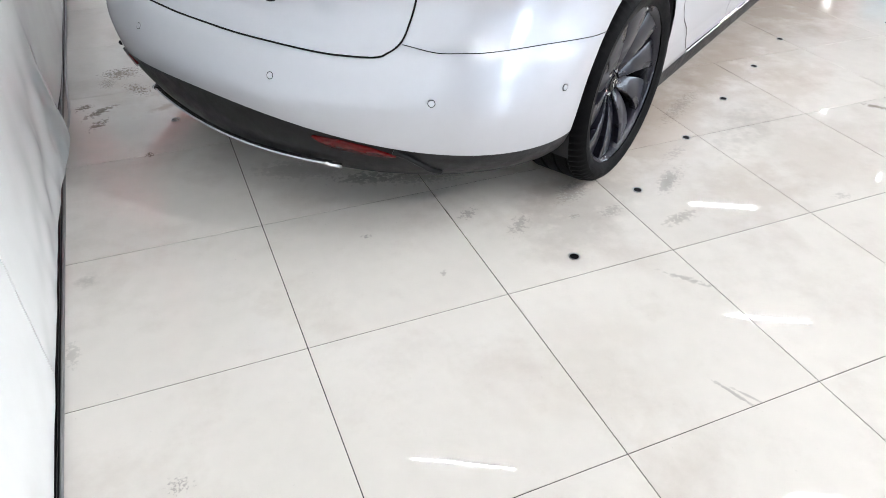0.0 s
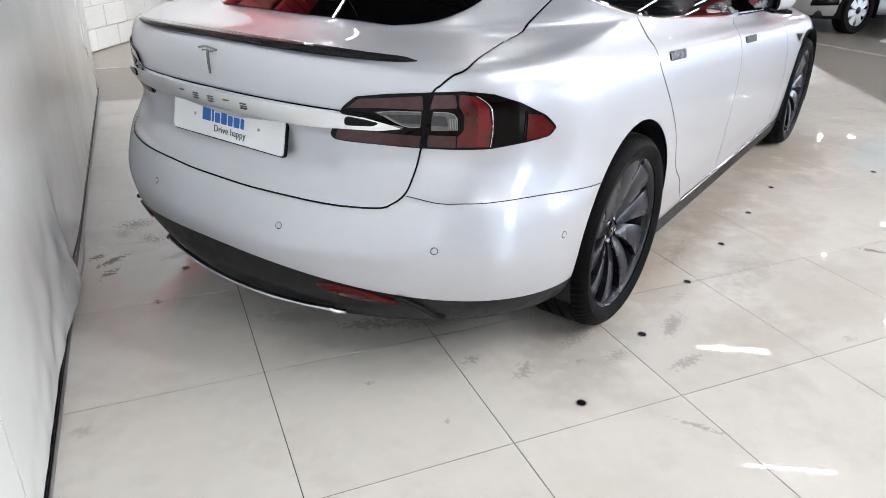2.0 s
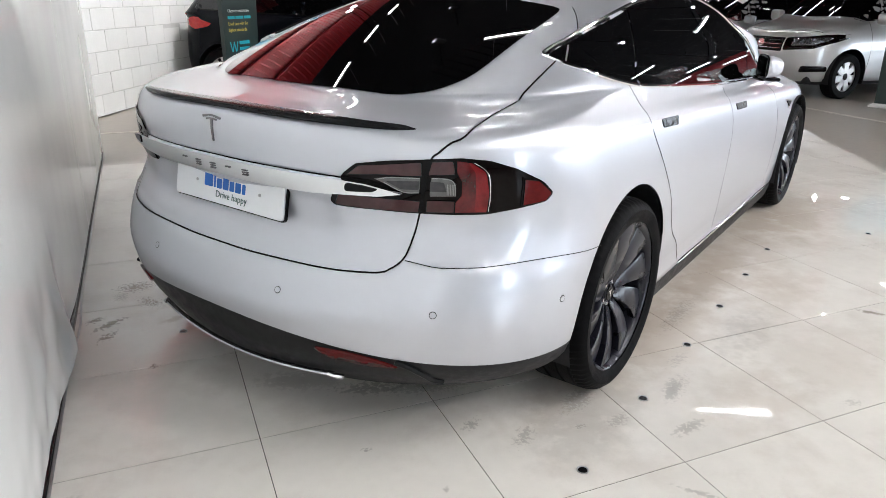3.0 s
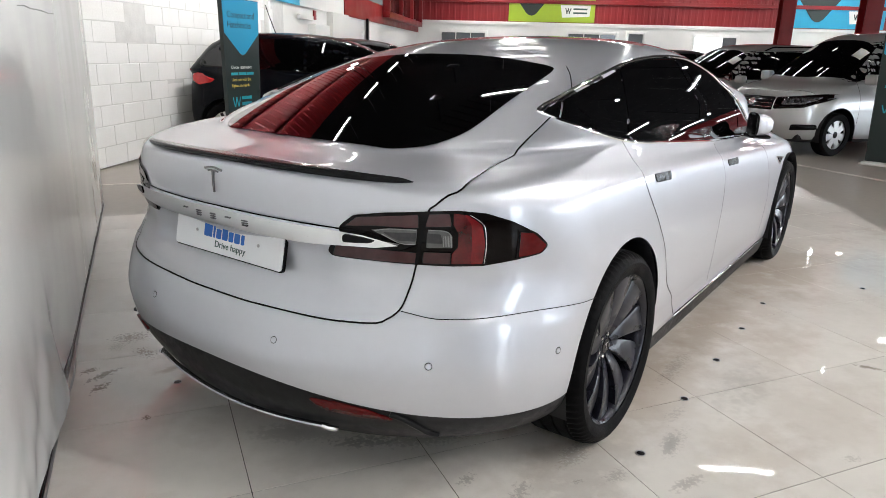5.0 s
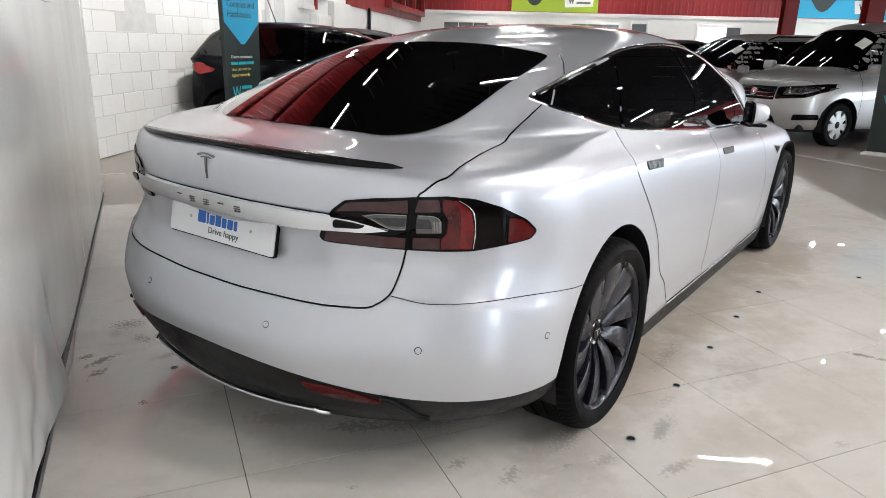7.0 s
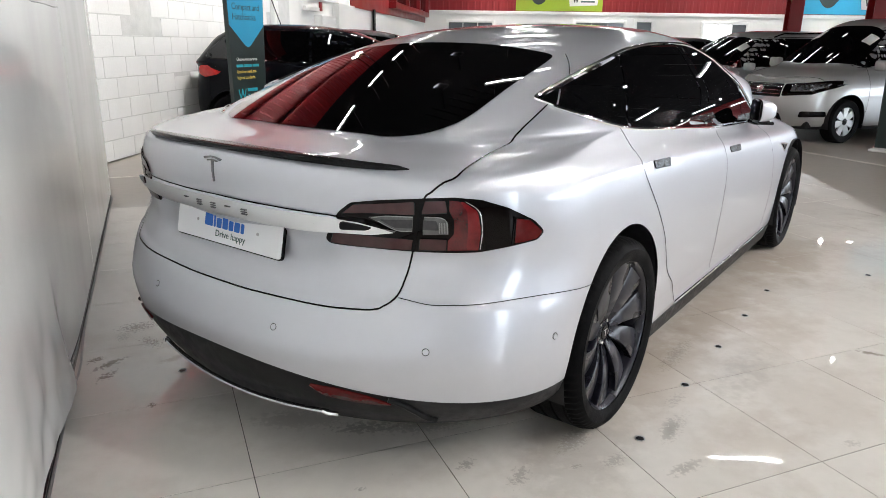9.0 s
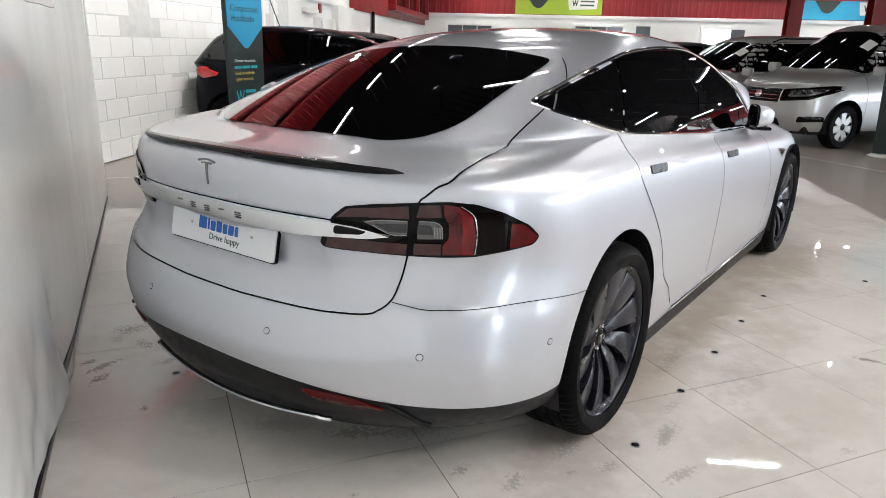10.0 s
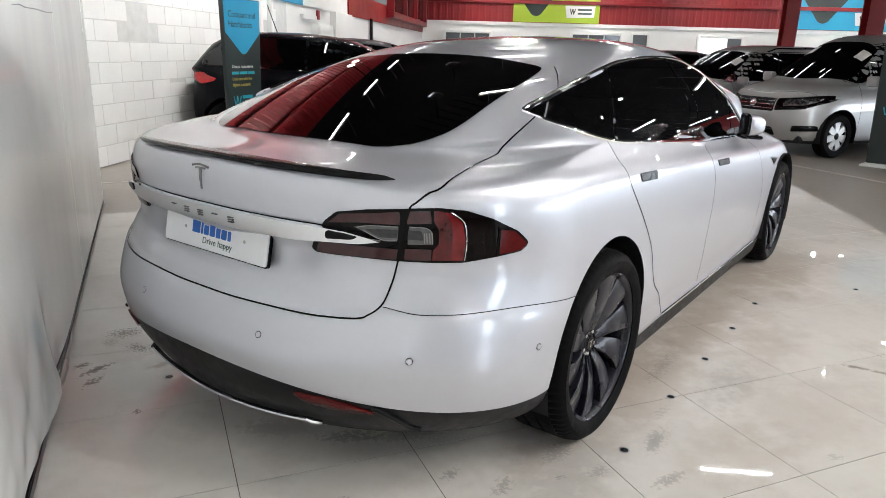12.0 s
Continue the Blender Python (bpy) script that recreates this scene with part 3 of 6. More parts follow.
class Shell:
    """A car's outer skin, lofted through contour rings from the sill up to the roof. Own axes: x to the car's right, y ahead from the rear axle, z up.
    A ring: rear centre z, y | flank by the rear axle z, half width | flank by the front axle z, half width | nose z, y | hump of z at the rear corner."""

    def __init__(self, rings, axle, arch, arch_z, belt, sub=5, n_side=70, n_arc=40, square=(2.25, 2.05), shape=None, corner=0.34):
        self.rings = [np.array(r, float) for r in rings]
        self.axle, self.arch, self.arch_z, self.belt, self.square, self.shape, self.corner = axle, arch, arch_z, belt, square, shape, corner
        self.n_side, self.n_arc = n_side, n_arc
        self.levels = [k / sub for k in range(0, sub * (len(rings) - 1) + 1)]
        rows = [self.ring_points(v) for v in self.levels]
        last = len(rows[0]) - 1
        co, ids = [], {}
        for a, row in enumerate(rows):
            for b, p in enumerate(row):
                for side in (1, -1):
                    if side == -1 and b in (0, last):
                        ids[a, b, -1] = ids[a, b, 1]
                        continue
                    ids[a, b, side] = len(co)
                    co.append(Vector((0.0 if b in (0, last) else p[0] * side, p[1], p[2])))
        faces = []
        for a in range(len(rows) - 1):
            for b in range(last):
                for side in (1, -1):
                    q = [ids[a, b, side], ids[a, b + 1, side], ids[a + 1, b + 1, side], ids[a + 1, b, side]]
                    q = list(dict.fromkeys(q))
                    faces.append((q if side == 1 else q[::-1], self.levels[a]))
        self.co, self.faces = co, faces
        self.tree = BVHTree.FromPolygons(co, [f[0] for f in faces])
        me = bpy.data.meshes.new("shell")
        me.from_pydata(co, [], [f[0] for f in faces])
        me.shade_smooth()
        self.normals = [v.normal.copy() for v in me.vertices]
        bpy.data.meshes.remove(me)

    def ring_at(self, v):
        """Ring parameters at the level v, with limited slopes so that the contours never cross."""
        r = self.rings
        i = min(int(v), len(r) - 2)
        t = v - i
        p0, p1, p2, p3 = (r[min(max(i + k, 0), len(r) - 1)] for k in (-1, 0, 1, 2))

        def slope(a, b, c):
            d1, d2 = b - a, c - b
            return np.where(d1 * d2 > 0, 2 * d1 * d2 / np.where(d1 + d2 == 0, 1, d1 + d2), 0.0)
        m1 = slope(p0, p1, p2) if i > 0 else p2 - p1
        m2 = slope(p1, p2, p3) if i < len(r) - 2 else p2 - p1
        return (2 * t ** 3 - 3 * t * t + 1) * p1 + (t ** 3 - 2 * t * t + t) * m1 + (-2 * t ** 3 + 3 * t * t) * p2 + (t ** 3 - t * t) * m2

    def ring_points(self, v):
        zr, yr, zs, ws, zsf, wsf, zf, yf, hump = self.ring_at(v)
        span = yf - yr
        low = smooth01((self.belt - 0.2 - v) / 2.8)
        yc = yr + (0.62 * low + min(self.corner(v) if callable(self.corner) else self.corner, span * 0.45) * (1 - low))
        yd = yf - (0.85 * low + min(0.55, span * 0.45) * (1 - low))
        n = self.square[0] * low + self.square[1] * (1 - low)
        if self.shape:
            n += self.shape(v)
        nf = 2.4 * low + 3.8 * (1 - low)
        pts = []
        for i in range(self.n_arc):
            a = math.pi / 2 * i / self.n_arc
            # more points where a squarer corner turns
            x, y = ws * math.sin(a) ** (2 / n), yc - (yc - yr) * math.cos(a)
            w = (x / ws) ** 2 if ws > 0 else 0
            pts.append((x, y, zr + (zs - zr) * w + hump * 4 * w * (1 - w)))
        for i in range(self.n_side + 1):
            t = i / self.n_side
            y = yc + (yd - yc) * t
            e = t * t * (3 - 2 * t)
            f = smooth01((y + 0.3) / 0.7) if v <= 2.0 else 0.5 * t + 0.5 * e
            pts.append((ws + (wsf - ws) * e - 0.012 * math.sin(math.pi * t) * low, y, zs + (zsf - zs) * f))
        for i in range(1, self.n_arc + 1):
            a = math.pi / 2 * (1 - i / self.n_arc)
            x, y = wsf * max(0.0, math.sin(a)) ** (2 / nf), yd + (yf - yd) * math.cos(a)
            w = (x / wsf) ** 2 if wsf > 0 else 0
            pts.append((x, y, zf + (zsf - zf) * w))
        return pts

    def in_arch(self, p):
        return abs(p.x) > 0.5 and any((p.y - y) ** 2 + (p.z - self.arch_z) ** 2 < self.arch ** 2 for y in (0.0, self.axle))

    def part(self, name, pick, material, parent, label="", move=None):
        """Cut from the skin the faces that pick(centre, level) takes, with round wheel arches and the skin's own normals."""
        ids, faces, co, rim = {}, [], [], set()
        for f, v in self.faces:
            pts = [self.co[i] for i in f]
            if any(self.in_arch(p) for p in pts):
                rim.update(f)
            elif pick(sum(pts, Vector()) / len(pts), v):
                faces.append([ids.setdefault(i, len(ids)) for i in f])
        order = sorted(ids, key=ids.get)
        for i in order:
            p = self.co[i].copy()
            if i in rim:
                y = min((0.0, self.axle), key=lambda q: abs(p.y - q))
                d = Vector((p.y - y, p.z - self.arch_z)).normalized() * self.arch
                p.y, p.z = y + d.x, self.arch_z + d.y
            co.append(p)
        me = bpy.data.meshes.new(name)
        me.from_pydata(co, [], faces)
        me.shade_smooth()
        me.normals_split_custom_set_from_vertices([self.normals[i] for i in order])
        me.materials.append(material)
        ob = new(name, me)
        ob.parent = parent
        if label:
            ob["label"] = label
        return ob

    def hit(self, origin, way, lift=0.0):
        way = Vector(way).normalized()
        p, nrm, k, _ = self.tree.ray_cast(Vector(origin), way)
        if p is None:
            p, nrm, k, _ = self.tree.find_nearest(Vector(origin) + way)
        nrm = self.smooth_normal(p, k)
        if nrm.dot(way) < 0:
            nrm = -nrm
        return p + nrm * lift, nrm

    def smooth_normal(self, p, k):
        """The normal at a place on the face k, blended from the face's corners."""
        f = self.faces[k][0]
        if len(f) == 4:
            a, b, c, d = (self.co[i] for i in f)
            e, g = b - a, d - a
            s = min(1, max(0, (p - a).dot(e) / max(e.length_squared, 1e-12)))
            t = min(1, max(0, (p - a).dot(g) / max(g.length_squared, 1e-12)))
            w = ((1 - s) * (1 - t), s * (1 - t), s * t, (1 - s) * t)
        else:
            w = [1 / len(f)] * len(f)
        return sum((self.normals[i] * q for i, q in zip(f, w)), Vector()).normalized()

    def near(self, p, lift=0.0):
        q, nrm, k, _ = self.tree.find_nearest(Vector(p))
        nrm = self.smooth_normal(q, k)
        if nrm.dot(q - Vector((0, min(max(q.y, 0.4), 2.2), 0.6))) < 0:
            nrm = -nrm
        return q + nrm * lift, nrm

    def patch(self, outline, lay, lift=0.003, step=0.04, step_b=None, skirt=0.008):
        """A sheet of the outline's form laid on the skin, with turned-in edges."""
        bm = bmesh.new()
        bm.faces.new([bm.verts.new((a, b, 0)) for a, b in outline])
        bmesh.ops.triangulate(bm, faces=bm.faces)
        for axis, st in ((0, step), (1, step_b or step)):
            lo, hi = min(p[axis] for p in outline), max(p[axis] for p in outline)
            k = int((hi - lo) / st)
            for i in range(1, k + 1):
                co, no = [0, 0, 0], [0, 0, 0]
                co[axis], no[axis] = lo + (hi - lo) * i / (k + 1), 1
                bmesh.ops.bisect_plane(bm, geom=bm.verts[:] + bm.edges[:] + bm.faces[:], plane_co=co, plane_no=no, dist=1e-7)
        normals = {}
        for v in bm.verts:
            o, w = lay(v.co.x, v.co.y)
            v.co, nrm = self.hit(o, w, lift)
            normals[tuple(round(c, 6) for c in v.co)] = nrm
        if skirt:
            rim = [e for e in bm.edges if e.is_boundary]
            for v in bmesh.ops.extrude_edge_only(bm, edges=rim)["geom"]:
                if isinstance(v, bmesh.types.BMVert):
                    v.co = v.co - normals.get(tuple(round(c, 6) for c in v.co), Vector((0, 0, 1))) * skirt
        return bm

    def sheet(self, name, outline, lay, material, parent, label="", lift=0.002, step=0.04, step_b=None):
        """A patch that takes over the skin's smooth normals, for glass and lenses."""
        bm = self.patch(outline, lay, lift, step, step_b, 0)
        bm.normal_update()
        nrm = [self.near(v.co)[1] for v in bm.verts]
        if sum(f.normal.dot(nrm[f.verts[0].index]) for f in bm.faces if f.verts[0].index >= 0) < 0:
            bmesh.ops.reverse_faces(bm, faces=bm.faces)
        bm.verts.index_update()
        nrm = [self.near(v.co)[1] for v in bm.verts]
        me = bpy.data.meshes.new(name)
        bm.to_mesh(me)
        bm.free()
        me.shade_smooth()
        me.normals_split_custom_set_from_vertices(nrm)
        me.materials.append(material)
        ob = new(name, me)
        ob.parent = parent
        if label:
            ob["label"] = label
        return ob

    def strip(self, hits, width):
        bm = bmesh.new()
        prev = None
        for i, (p, nrm) in enumerate(hits):
            d = hits[min(i + 1, len(hits) - 1)][0] - hits[max(i - 1, 0)][0]
            s = nrm.cross(d).normalized() * width / 2
            pair = (bm.verts.new(p - s), bm.verts.new(p + s))
            if prev:
                bm.faces.new((prev[0], prev[1], pair[1], pair[0]))
            prev = pair
        return bm

    def seam(self, pts, width=0.005, lift=0.0012, per=10, lay=None):
        """A dark strip that stands in for a gap's shade, along a line on the skin; points in space, or in the plane of
        a lay.
        """
        line = smooth_line(pts, per)
        return self.strip([self.hit(*lay(*p), lift) if lay else self.near(p, lift) for p in line], width)

    def line(self, pts, lay=None, lift=0.0, per=10, closed=False):
        return [(self.hit(*lay(*p), lift) if lay else self.near(p, lift))[0] for p in smooth_line(pts, per, closed)]


# ways to lay a plane outline on a skin
def from_side(side):
    return lambda a, b: ((0, a, b), (side, 0, 0))


def from_above(a, b):
    return (a, b, 0.5), (0, 0, 1)


def from_rear(a, b):
    return (a, 0.2, b), (0, -1, 0)


def from_front(a, b):
    return (a, 2.2, b), (0, 1, 0)


def from_corner(side):
    """a: degrees round an upright axis inside the rear corner, from straight back to straight out; b: height."""
    return lambda a, b: ((side * 0.42, -0.42, b), (side * math.sin(radians(a)), -math.cos(radians(a)), 0))


def rounded(pts, r=0.02, seg=4):
    """Round the corners of an outline."""
    out = []
    n = len(pts)
    for i in range(n):
        p, a, b = np.array(pts[i], float), np.array(pts[i - 1], float), np.array(pts[(i + 1) % n], float)
        da, db = a - p, b - p
        la, lb = np.linalg.norm(da), np.linalg.norm(db)
        rr = min(r, la * 0.45, lb * 0.45)
        q0, q2 = p + da / la * rr, p + db / lb * rr
        for k in range(seg + 1):
            t = k / seg
            out.append(tuple((1 - t) ** 2 * q0 + 2 * t * (1 - t) * p + t * t * q2))
    return out


def cut_outline(outline, a, b, keep):
    """The piece of a closed outline on one side of the line from a to b (keep 1: to its left, -1: to its right)."""
    a, b = np.array(a, float), np.array(b, float)
    d = b - a
    side = lambda p: keep * (d[0] * (p[1] - a[1]) - d[1] * (p[0] - a[0]))
    out = []
    n = len(outline)
    for i in range(n):
        p, q = np.array(outline[i], float), np.array(outline[(i + 1) % n], float)
        sp, sq = side(p), side(q)
        if sp >= 0:
            out.append(tuple(p))
        if sp * sq < 0:
            out.append(tuple(p + (q - p) * sp / (sp - sq)))
    return out


def arch_liners(car_ob, shell, width):
    for ay in (0.0, shell.axle):
        for side in (1, -1):
            bm = bmesh.new()
            prof = [(side * 0.45, 0.0), (side * 0.45, shell.arch), (side * width, shell.arch + 0.003)]
            rings = []
            for i in range(37):
                a = math.pi * (1.22 * i / 36 - 0.11)
                rings.append([bm.verts.new((h, ay + r * math.cos(a), shell.arch_z + r * math.sin(a))) for h, r in prof])
            for r0, r1 in zip(rings, rings[1:]):
                for k in range(2):
                    bm.faces.new((r0[k], r0[k + 1], r1[k + 1], r1[k]))
            part("arch_liner", bm, M_BLACK, car_ob, "", 40)


# ---------------------------------------------------------------- the silver saloon
CAR = pose(0.768, 1.904, 0, 0, 0, 30.93 - 90)
TYRE_R, AXLE = 0.352, 2.96
SALOON = (
    (0.225, -0.925, 0.230, 0.900, 0.165, 0.880, 0.18, 3.70, 0.000),
    (0.310, -0.972, 0.280, 0.940, 0.215, 0.925, 0.24, 3.80, 0.000),
    (0.415, -1.005, 0.338, 0.962, 0.275, 0.945, 0.30, 3.86, -0.012),
    (0.480, -1.020, 0.440, 0.976, 0.400, 0.958, 0.45, 3.90, 0.02),
    (0.575, -0.972, 0.590, 0.982, 0.540, 0.962, 0.55, 3.90, 0.05),
    (0.605, -0.945, 0.630, 0.982, 0.580, 0.962, 0.60, 3.89, 0.05),
    (0.700, -0.910, 0.740, 0.979, 0.670, 0.958, 0.66, 3.87, 0.03),
    (0.845, -0.925, 0.870, 0.972, 0.760, 0.945, 0.72, 3.82, 0.00),
    (0.955, -0.935, 0.965, 0.955, 0.830, 0.920, 0.77, 3.72, 0.00),
    (1.008, -0.930, 1.018, 0.915, 0.870, 0.875, 0.82, 3.52, -0.012),
    (1.030, -0.880, 1.045, 0.888, 0.897, 0.852, 0.90, 3.25, -0.014),
    (1.052, -0.665, 1.065, 0.868, 0.912, 0.836, 0.925, 3.10, -0.008),
    (1.060, -0.630, 1.078, 0.855, 0.920, 0.828, 0.94, 3.00, 0.00),
    (1.078, -0.575, 1.093, 0.838, 0.932, 0.815, 0.97, 2.85, 0.00),
) + tuple((z, yr, z + 0.01 * (1.3 - z), w, z, w - 0.02, z, yf, 0.0) for z, yr, w, yf in (
    (1.137, -0.400, 0.806, 2.66), (1.216, -0.150, 0.744, 2.43), (1.304, 0.150, 0.668, 2.17), (1.360, 0.370, 0.611, 2.00),
    (1.402, 0.600, 0.530, 1.83), (1.430, 0.860, 0.390, 1.60), (1.442, 1.060, 0.200, 1.42), (1.445, 1.170, 0.010, 1.25)))


class SaloonShell(Shell):
    def ring_points(self, v):
        # the sunk field round the number plate
        return [(x, y + 0.020 * smooth01((0.47 - x) / 0.12) * smooth01((z - 0.640) / 0.05) * smooth01((0.835 - z) / 0.03) if y < -0.6 else y, z)
                for x, y, z in super().ring_points(v)]


skin = SaloonShell(SALOON, AXLE, 0.392, 0.365, 11.0, 6, 120, 60,
                   shape=lambda v: -0.25 * smooth01((v - 7) / 2) * smooth01((11 - v) / 1.0) - 0.2 * smooth01((1.5 - v) / 1.5),
                   corner=lambda v: 0.34 + 0.40 * smooth01((v - 8) / 2) * smooth01((16.5 - v) / 5.5))
SHUT, BLACK = 4.55, 2.0        # ring levels of the gap over the bumper and of the black trim's edge

car = thing("saloon_car", CAR, "silver pearl electric saloon with tinted glass and dark alloy wheels", "car")


def is_gate(c, v):
    return SHUT <= v < 18 and c.y < -0.3 and abs(c.x) < 0.66 + 0.03 * smooth01((c.z - 0.75) / 0.2) + 0.09 * smooth01((c.z - 0.95) / 0.10)


skin.part("body", lambda c, v: (v >= SHUT or c.y > -0.35) and v >= 1.0 and not is_gate(c, v) and not (c.y > 2.95 and v < 5), M_PAINT, car)
skin.part("rear_bumper", lambda c, v: BLACK <= v < SHUT and c.y <= -0.35, M_PAINT, car)
skin.part("tailgate", is_gate, M_PAINT, car)
skin.part("rear_diffuser", lambda c, v: v < BLACK and c.y <= -0.35 and abs(c.x) < 0.70, M_TRIM, car, "dark grey plastic lower bumper trim")
for side in (1, -1):
    skin.part("bumper_flap", lambda c, v: v < BLACK and c.y <= -0.35 and c.x * side >= 0.70, M_BLACK, car, "black plastic flap behind the wheel")
skin.part("side_sill", lambda c, v: v < 1.0 and -0.35 < c.y, M_BLACK, car, "black plastic sill trim")
skin.part("front_bumper", lambda c, v: c.y > 2.95 and 1.0 <= v < 5, M_PAINT, car)
part("underbody", boxed(-0.62, 0.62, -0.70, 3.5, 0.19, 0.30, 0.05), M_BLACK, car)
part("underbody", boxed(-0.80, 0.80, 0.45, 2.5, 0.17, 0.30, 0.05), M_BLACK, car)
for side in (1, -1):
    sill = prism([(side * 0.78, 0.130), (side * 0.898, 0.130), (side * 0.918, 0.150), (side * 0.940, 0.236), (side * 0.78, 0.240)], -1.09, 1.09, "y")
    part("side_sill", sill, M_BLACK, car, "black plastic sill trim", m=pose(0, 1.47, 0))

M_GLASS = mat("dark_tinted_glass", (0.0012, 0.0012, 0.0014), 0.015, 0, 0.1, 2, rough_vary=0.0, spec=0.5)
M_PILLAR = mat("gloss_black_pillar", (0.003, 0.003, 0.0035), 0.02, 0, 0.1, 4, rough_vary=0.0, spec=0.4)
M_IRON = mat("dull_iron", (0.02, 0.02, 0.02), 0.5, 0.4)
M_RIM = mat("dark_grey_alloy", (0.013, 0.013, 0.020), 0.28, 0.1, 0.08, 6, spec=0.25, coat=0.35)


def build_wheel():
    w = new("wheel")
    w.parent = car
    # tyre, with grooved tread; local x points outwards
    tw, r, ri = 0.128, TYRE_R, 0.272
    prof = [(ri, -tw + 0.02), (ri + 0.03, -tw), (r - 0.035, -tw - 0.006), (r - 0.008, -tw + 0.018)]
    for g in (-0.075, -0.027, 0.027, 0.075):
        prof += [(r, g - 0.006), (r - 0.007, g - 0.004), (r - 0.007, g + 0.004), (r, g + 0.006)]
    prof += [(r - 0.008, tw - 0.018), (r - 0.022, tw - 0.003), (r - 0.035, tw + 0.004), (ri + 0.022, tw + 0.002), (ri + 0.012, tw - 0.004), (ri, tw - 0.008)]
    bm = lathe(prof, 216)
    # cross cuts on both shoulders of the tread
    for v in bm.verts:
        rad = math.hypot(v.co.y, v.co.z)
        if 0.076 < abs(v.co.x) < 0.118 and rad > r - 0.012 and round(math.atan2(v.co.z, v.co.y) / (2 * math.pi) * 216) % 3 == 0:
            v.co.y, v.co.z = v.co.y * (1 - 0.016), v.co.z * (1 - 0.016)
    tyre = part("tyre", bm, M_RUBBER, w, "black low-profile tyre", 30)
    rim = part("rim", lathe([(0.255, -0.11), (0.262, -0.10), (0.262, 0.06), (0.268, 0.085), (0.276, 0.104), (0.279, 0.112), (0.272, 0.116), (0.262, 0.108), (0.256, 0.09), (0.250, 0.04), (0.245, -0.02), (0.235, -0.11), (0.255, -0.11)], 72), M_RIM, w, "dark grey turbine alloy rim", 50)
    # ten twisted turbine blades
    one = bmesh.new()
    cols = []
    for i in range(11):
        t = i / 10
        rad = 0.050 + 0.212 * t
        turn = 0.17 * t ** 1.3
        half = 0.020 + 0.024 * t + 0.014 * t * t
        x = 0.062 + 0.010 * math.sin(math.pi * t) + 0.038 * t
        tilt = 0.006 + 0.004 * t
        c = []
        for a, dx in ((-1, -tilt), (-0.85, 0.002 - tilt * 0.8), (0.85, 0.006), (1, 0.003), (1.0, -0.022), (-0.9, -tilt - 0.016)):
            ang = turn + a * half / max(rad, 0.06)
            c.append(one.verts.new((x + dx, rad * math.sin(ang), rad * math.cos(ang))))
        cols.append(c)
    for c0, c1 in zip(cols, cols[1:]):
        for k in range(6):
            one.faces.new((c0[k], c0[(k + 1) % 6], c1[(k + 1) % 6], c1[k]))
    one.faces.new(cols[0]), one.faces.new(cols[-1])
    first_spoke = part("spoke", one, M_RIM, rim, "", 40)
    for k in range(1, 10):
        s = new("spoke", first_spoke.data)
        s.parent = rim
        s.matrix_basis = Matrix.Rotation(2 * math.pi * k / 10, 4, "X")
    part("hub", lathe([(0.0, 0.066), (0.03, 0.066), (0.034, 0.060), (0.05, 0.056), (0.072, 0.050), (0.075, 0.0)], 40), M_RIM, rim)
    part("centre_cap", lathe([(0.0, 0.0695), (0.026, 0.0695), (0.0285, 0.0675), (0.0285, 0.062)], 30), M_SATIN, rim)
    emblem = prism([(-0.0025, -0.015), (0.0025, -0.015), (0.003, 0.008), (0.014, 0.008), (0.015, 0.012), (-0.015, 0.012), (-0.014, 0.008), (-0.003, 0.008)], 0.0693, 0.071, "x")
    part("emblem", emblem, M_CHROME, rim)
    for k in range(5):
        a = 2 * math.pi * (k + 0.5) / 5
        nut = lathe([(0.0, 0.064), (0.008, 0.064), (0.0105, 0.060), (0.0105, 0.045)], 6)
        part("wheel_nut", nut, M_CHROME, rim, m=Matrix.Translation((0, 0.044 * math.sin(a), 0.044 * math.cos(a))))
    part("brake_disc", lathe([(0.06, -0.005), (0.178, -0.005), (0.178, -0.03), (0.06, -0.03)], 48), M_IRON, w, "", 40)
    cal = bmesh.new()
    prism([(0.19 * math.sin(q), 0.19 * math.cos(q)) for q in np.linspace(-2.1, -1.2, 10)] + [(0.115 * math.sin(q), 0.115 * math.cos(q)) for q in np.linspace(-1.2, -2.1, 10)], -0.055, 0.02, "x", cal)
    part("brake_caliper", cal, M_BLACK, w)
    return w


wheel = build_wheel()
TRACK = 0.856
for k, (y, side) in enumerate(((0, 1), (0, -1), (AXLE, 1), (AXLE, -1))):
    m = Matrix.Translation((side * (TRACK if y == 0 else TRACK - 0.02), y, TYRE_R)) @ (Matrix.Rotation(math.pi, 4, "Z") if side < 0 else Matrix.Identity(4))
    if k == 0:
        wheel.matrix_basis = m
    else:
        copy_thing(wheel, m)



arch_liners(car, skin, 0.962)
M_LAMP_BASE = mat("smoked_lamp_lens", (0.002, 0.001, 0.001), 0.03, 0, 0.1, 20, rough_vary=0, spec=0.16)
M_LAMP_DIM = mat("dim_red_lens", (0.050, 0.016, 0.018), 0.06, 0, 0.25, 30, rough_vary=0, spec=0.25, coat=0.5)
M_LAMP_RED = mat("bright_red_lens", (0.075, 0.003, 0.005), 0.06, 0, 0.7, 14, rough_vary=0, spec=0.25, coat=0.6)
M_LAMP_CLEAR = mat("clear_lamp_lens", (0.13, 0.128, 0.128), 0.10, 0.3, 0.2, 60, rough_vary=0, spec=0.3)
M_LAMP_RIB = mat("frosted_lens_rib", (0.30, 0.30, 0.30), 0.2, 0.2, 0.2, 60)
M_LAMP_RED_LIT = mat("lit_red_lens", (0.15, 0.005, 0.008), 0.08, 0, 0.5, 26, rough_vary=0, spec=0.25, coat=0.6)
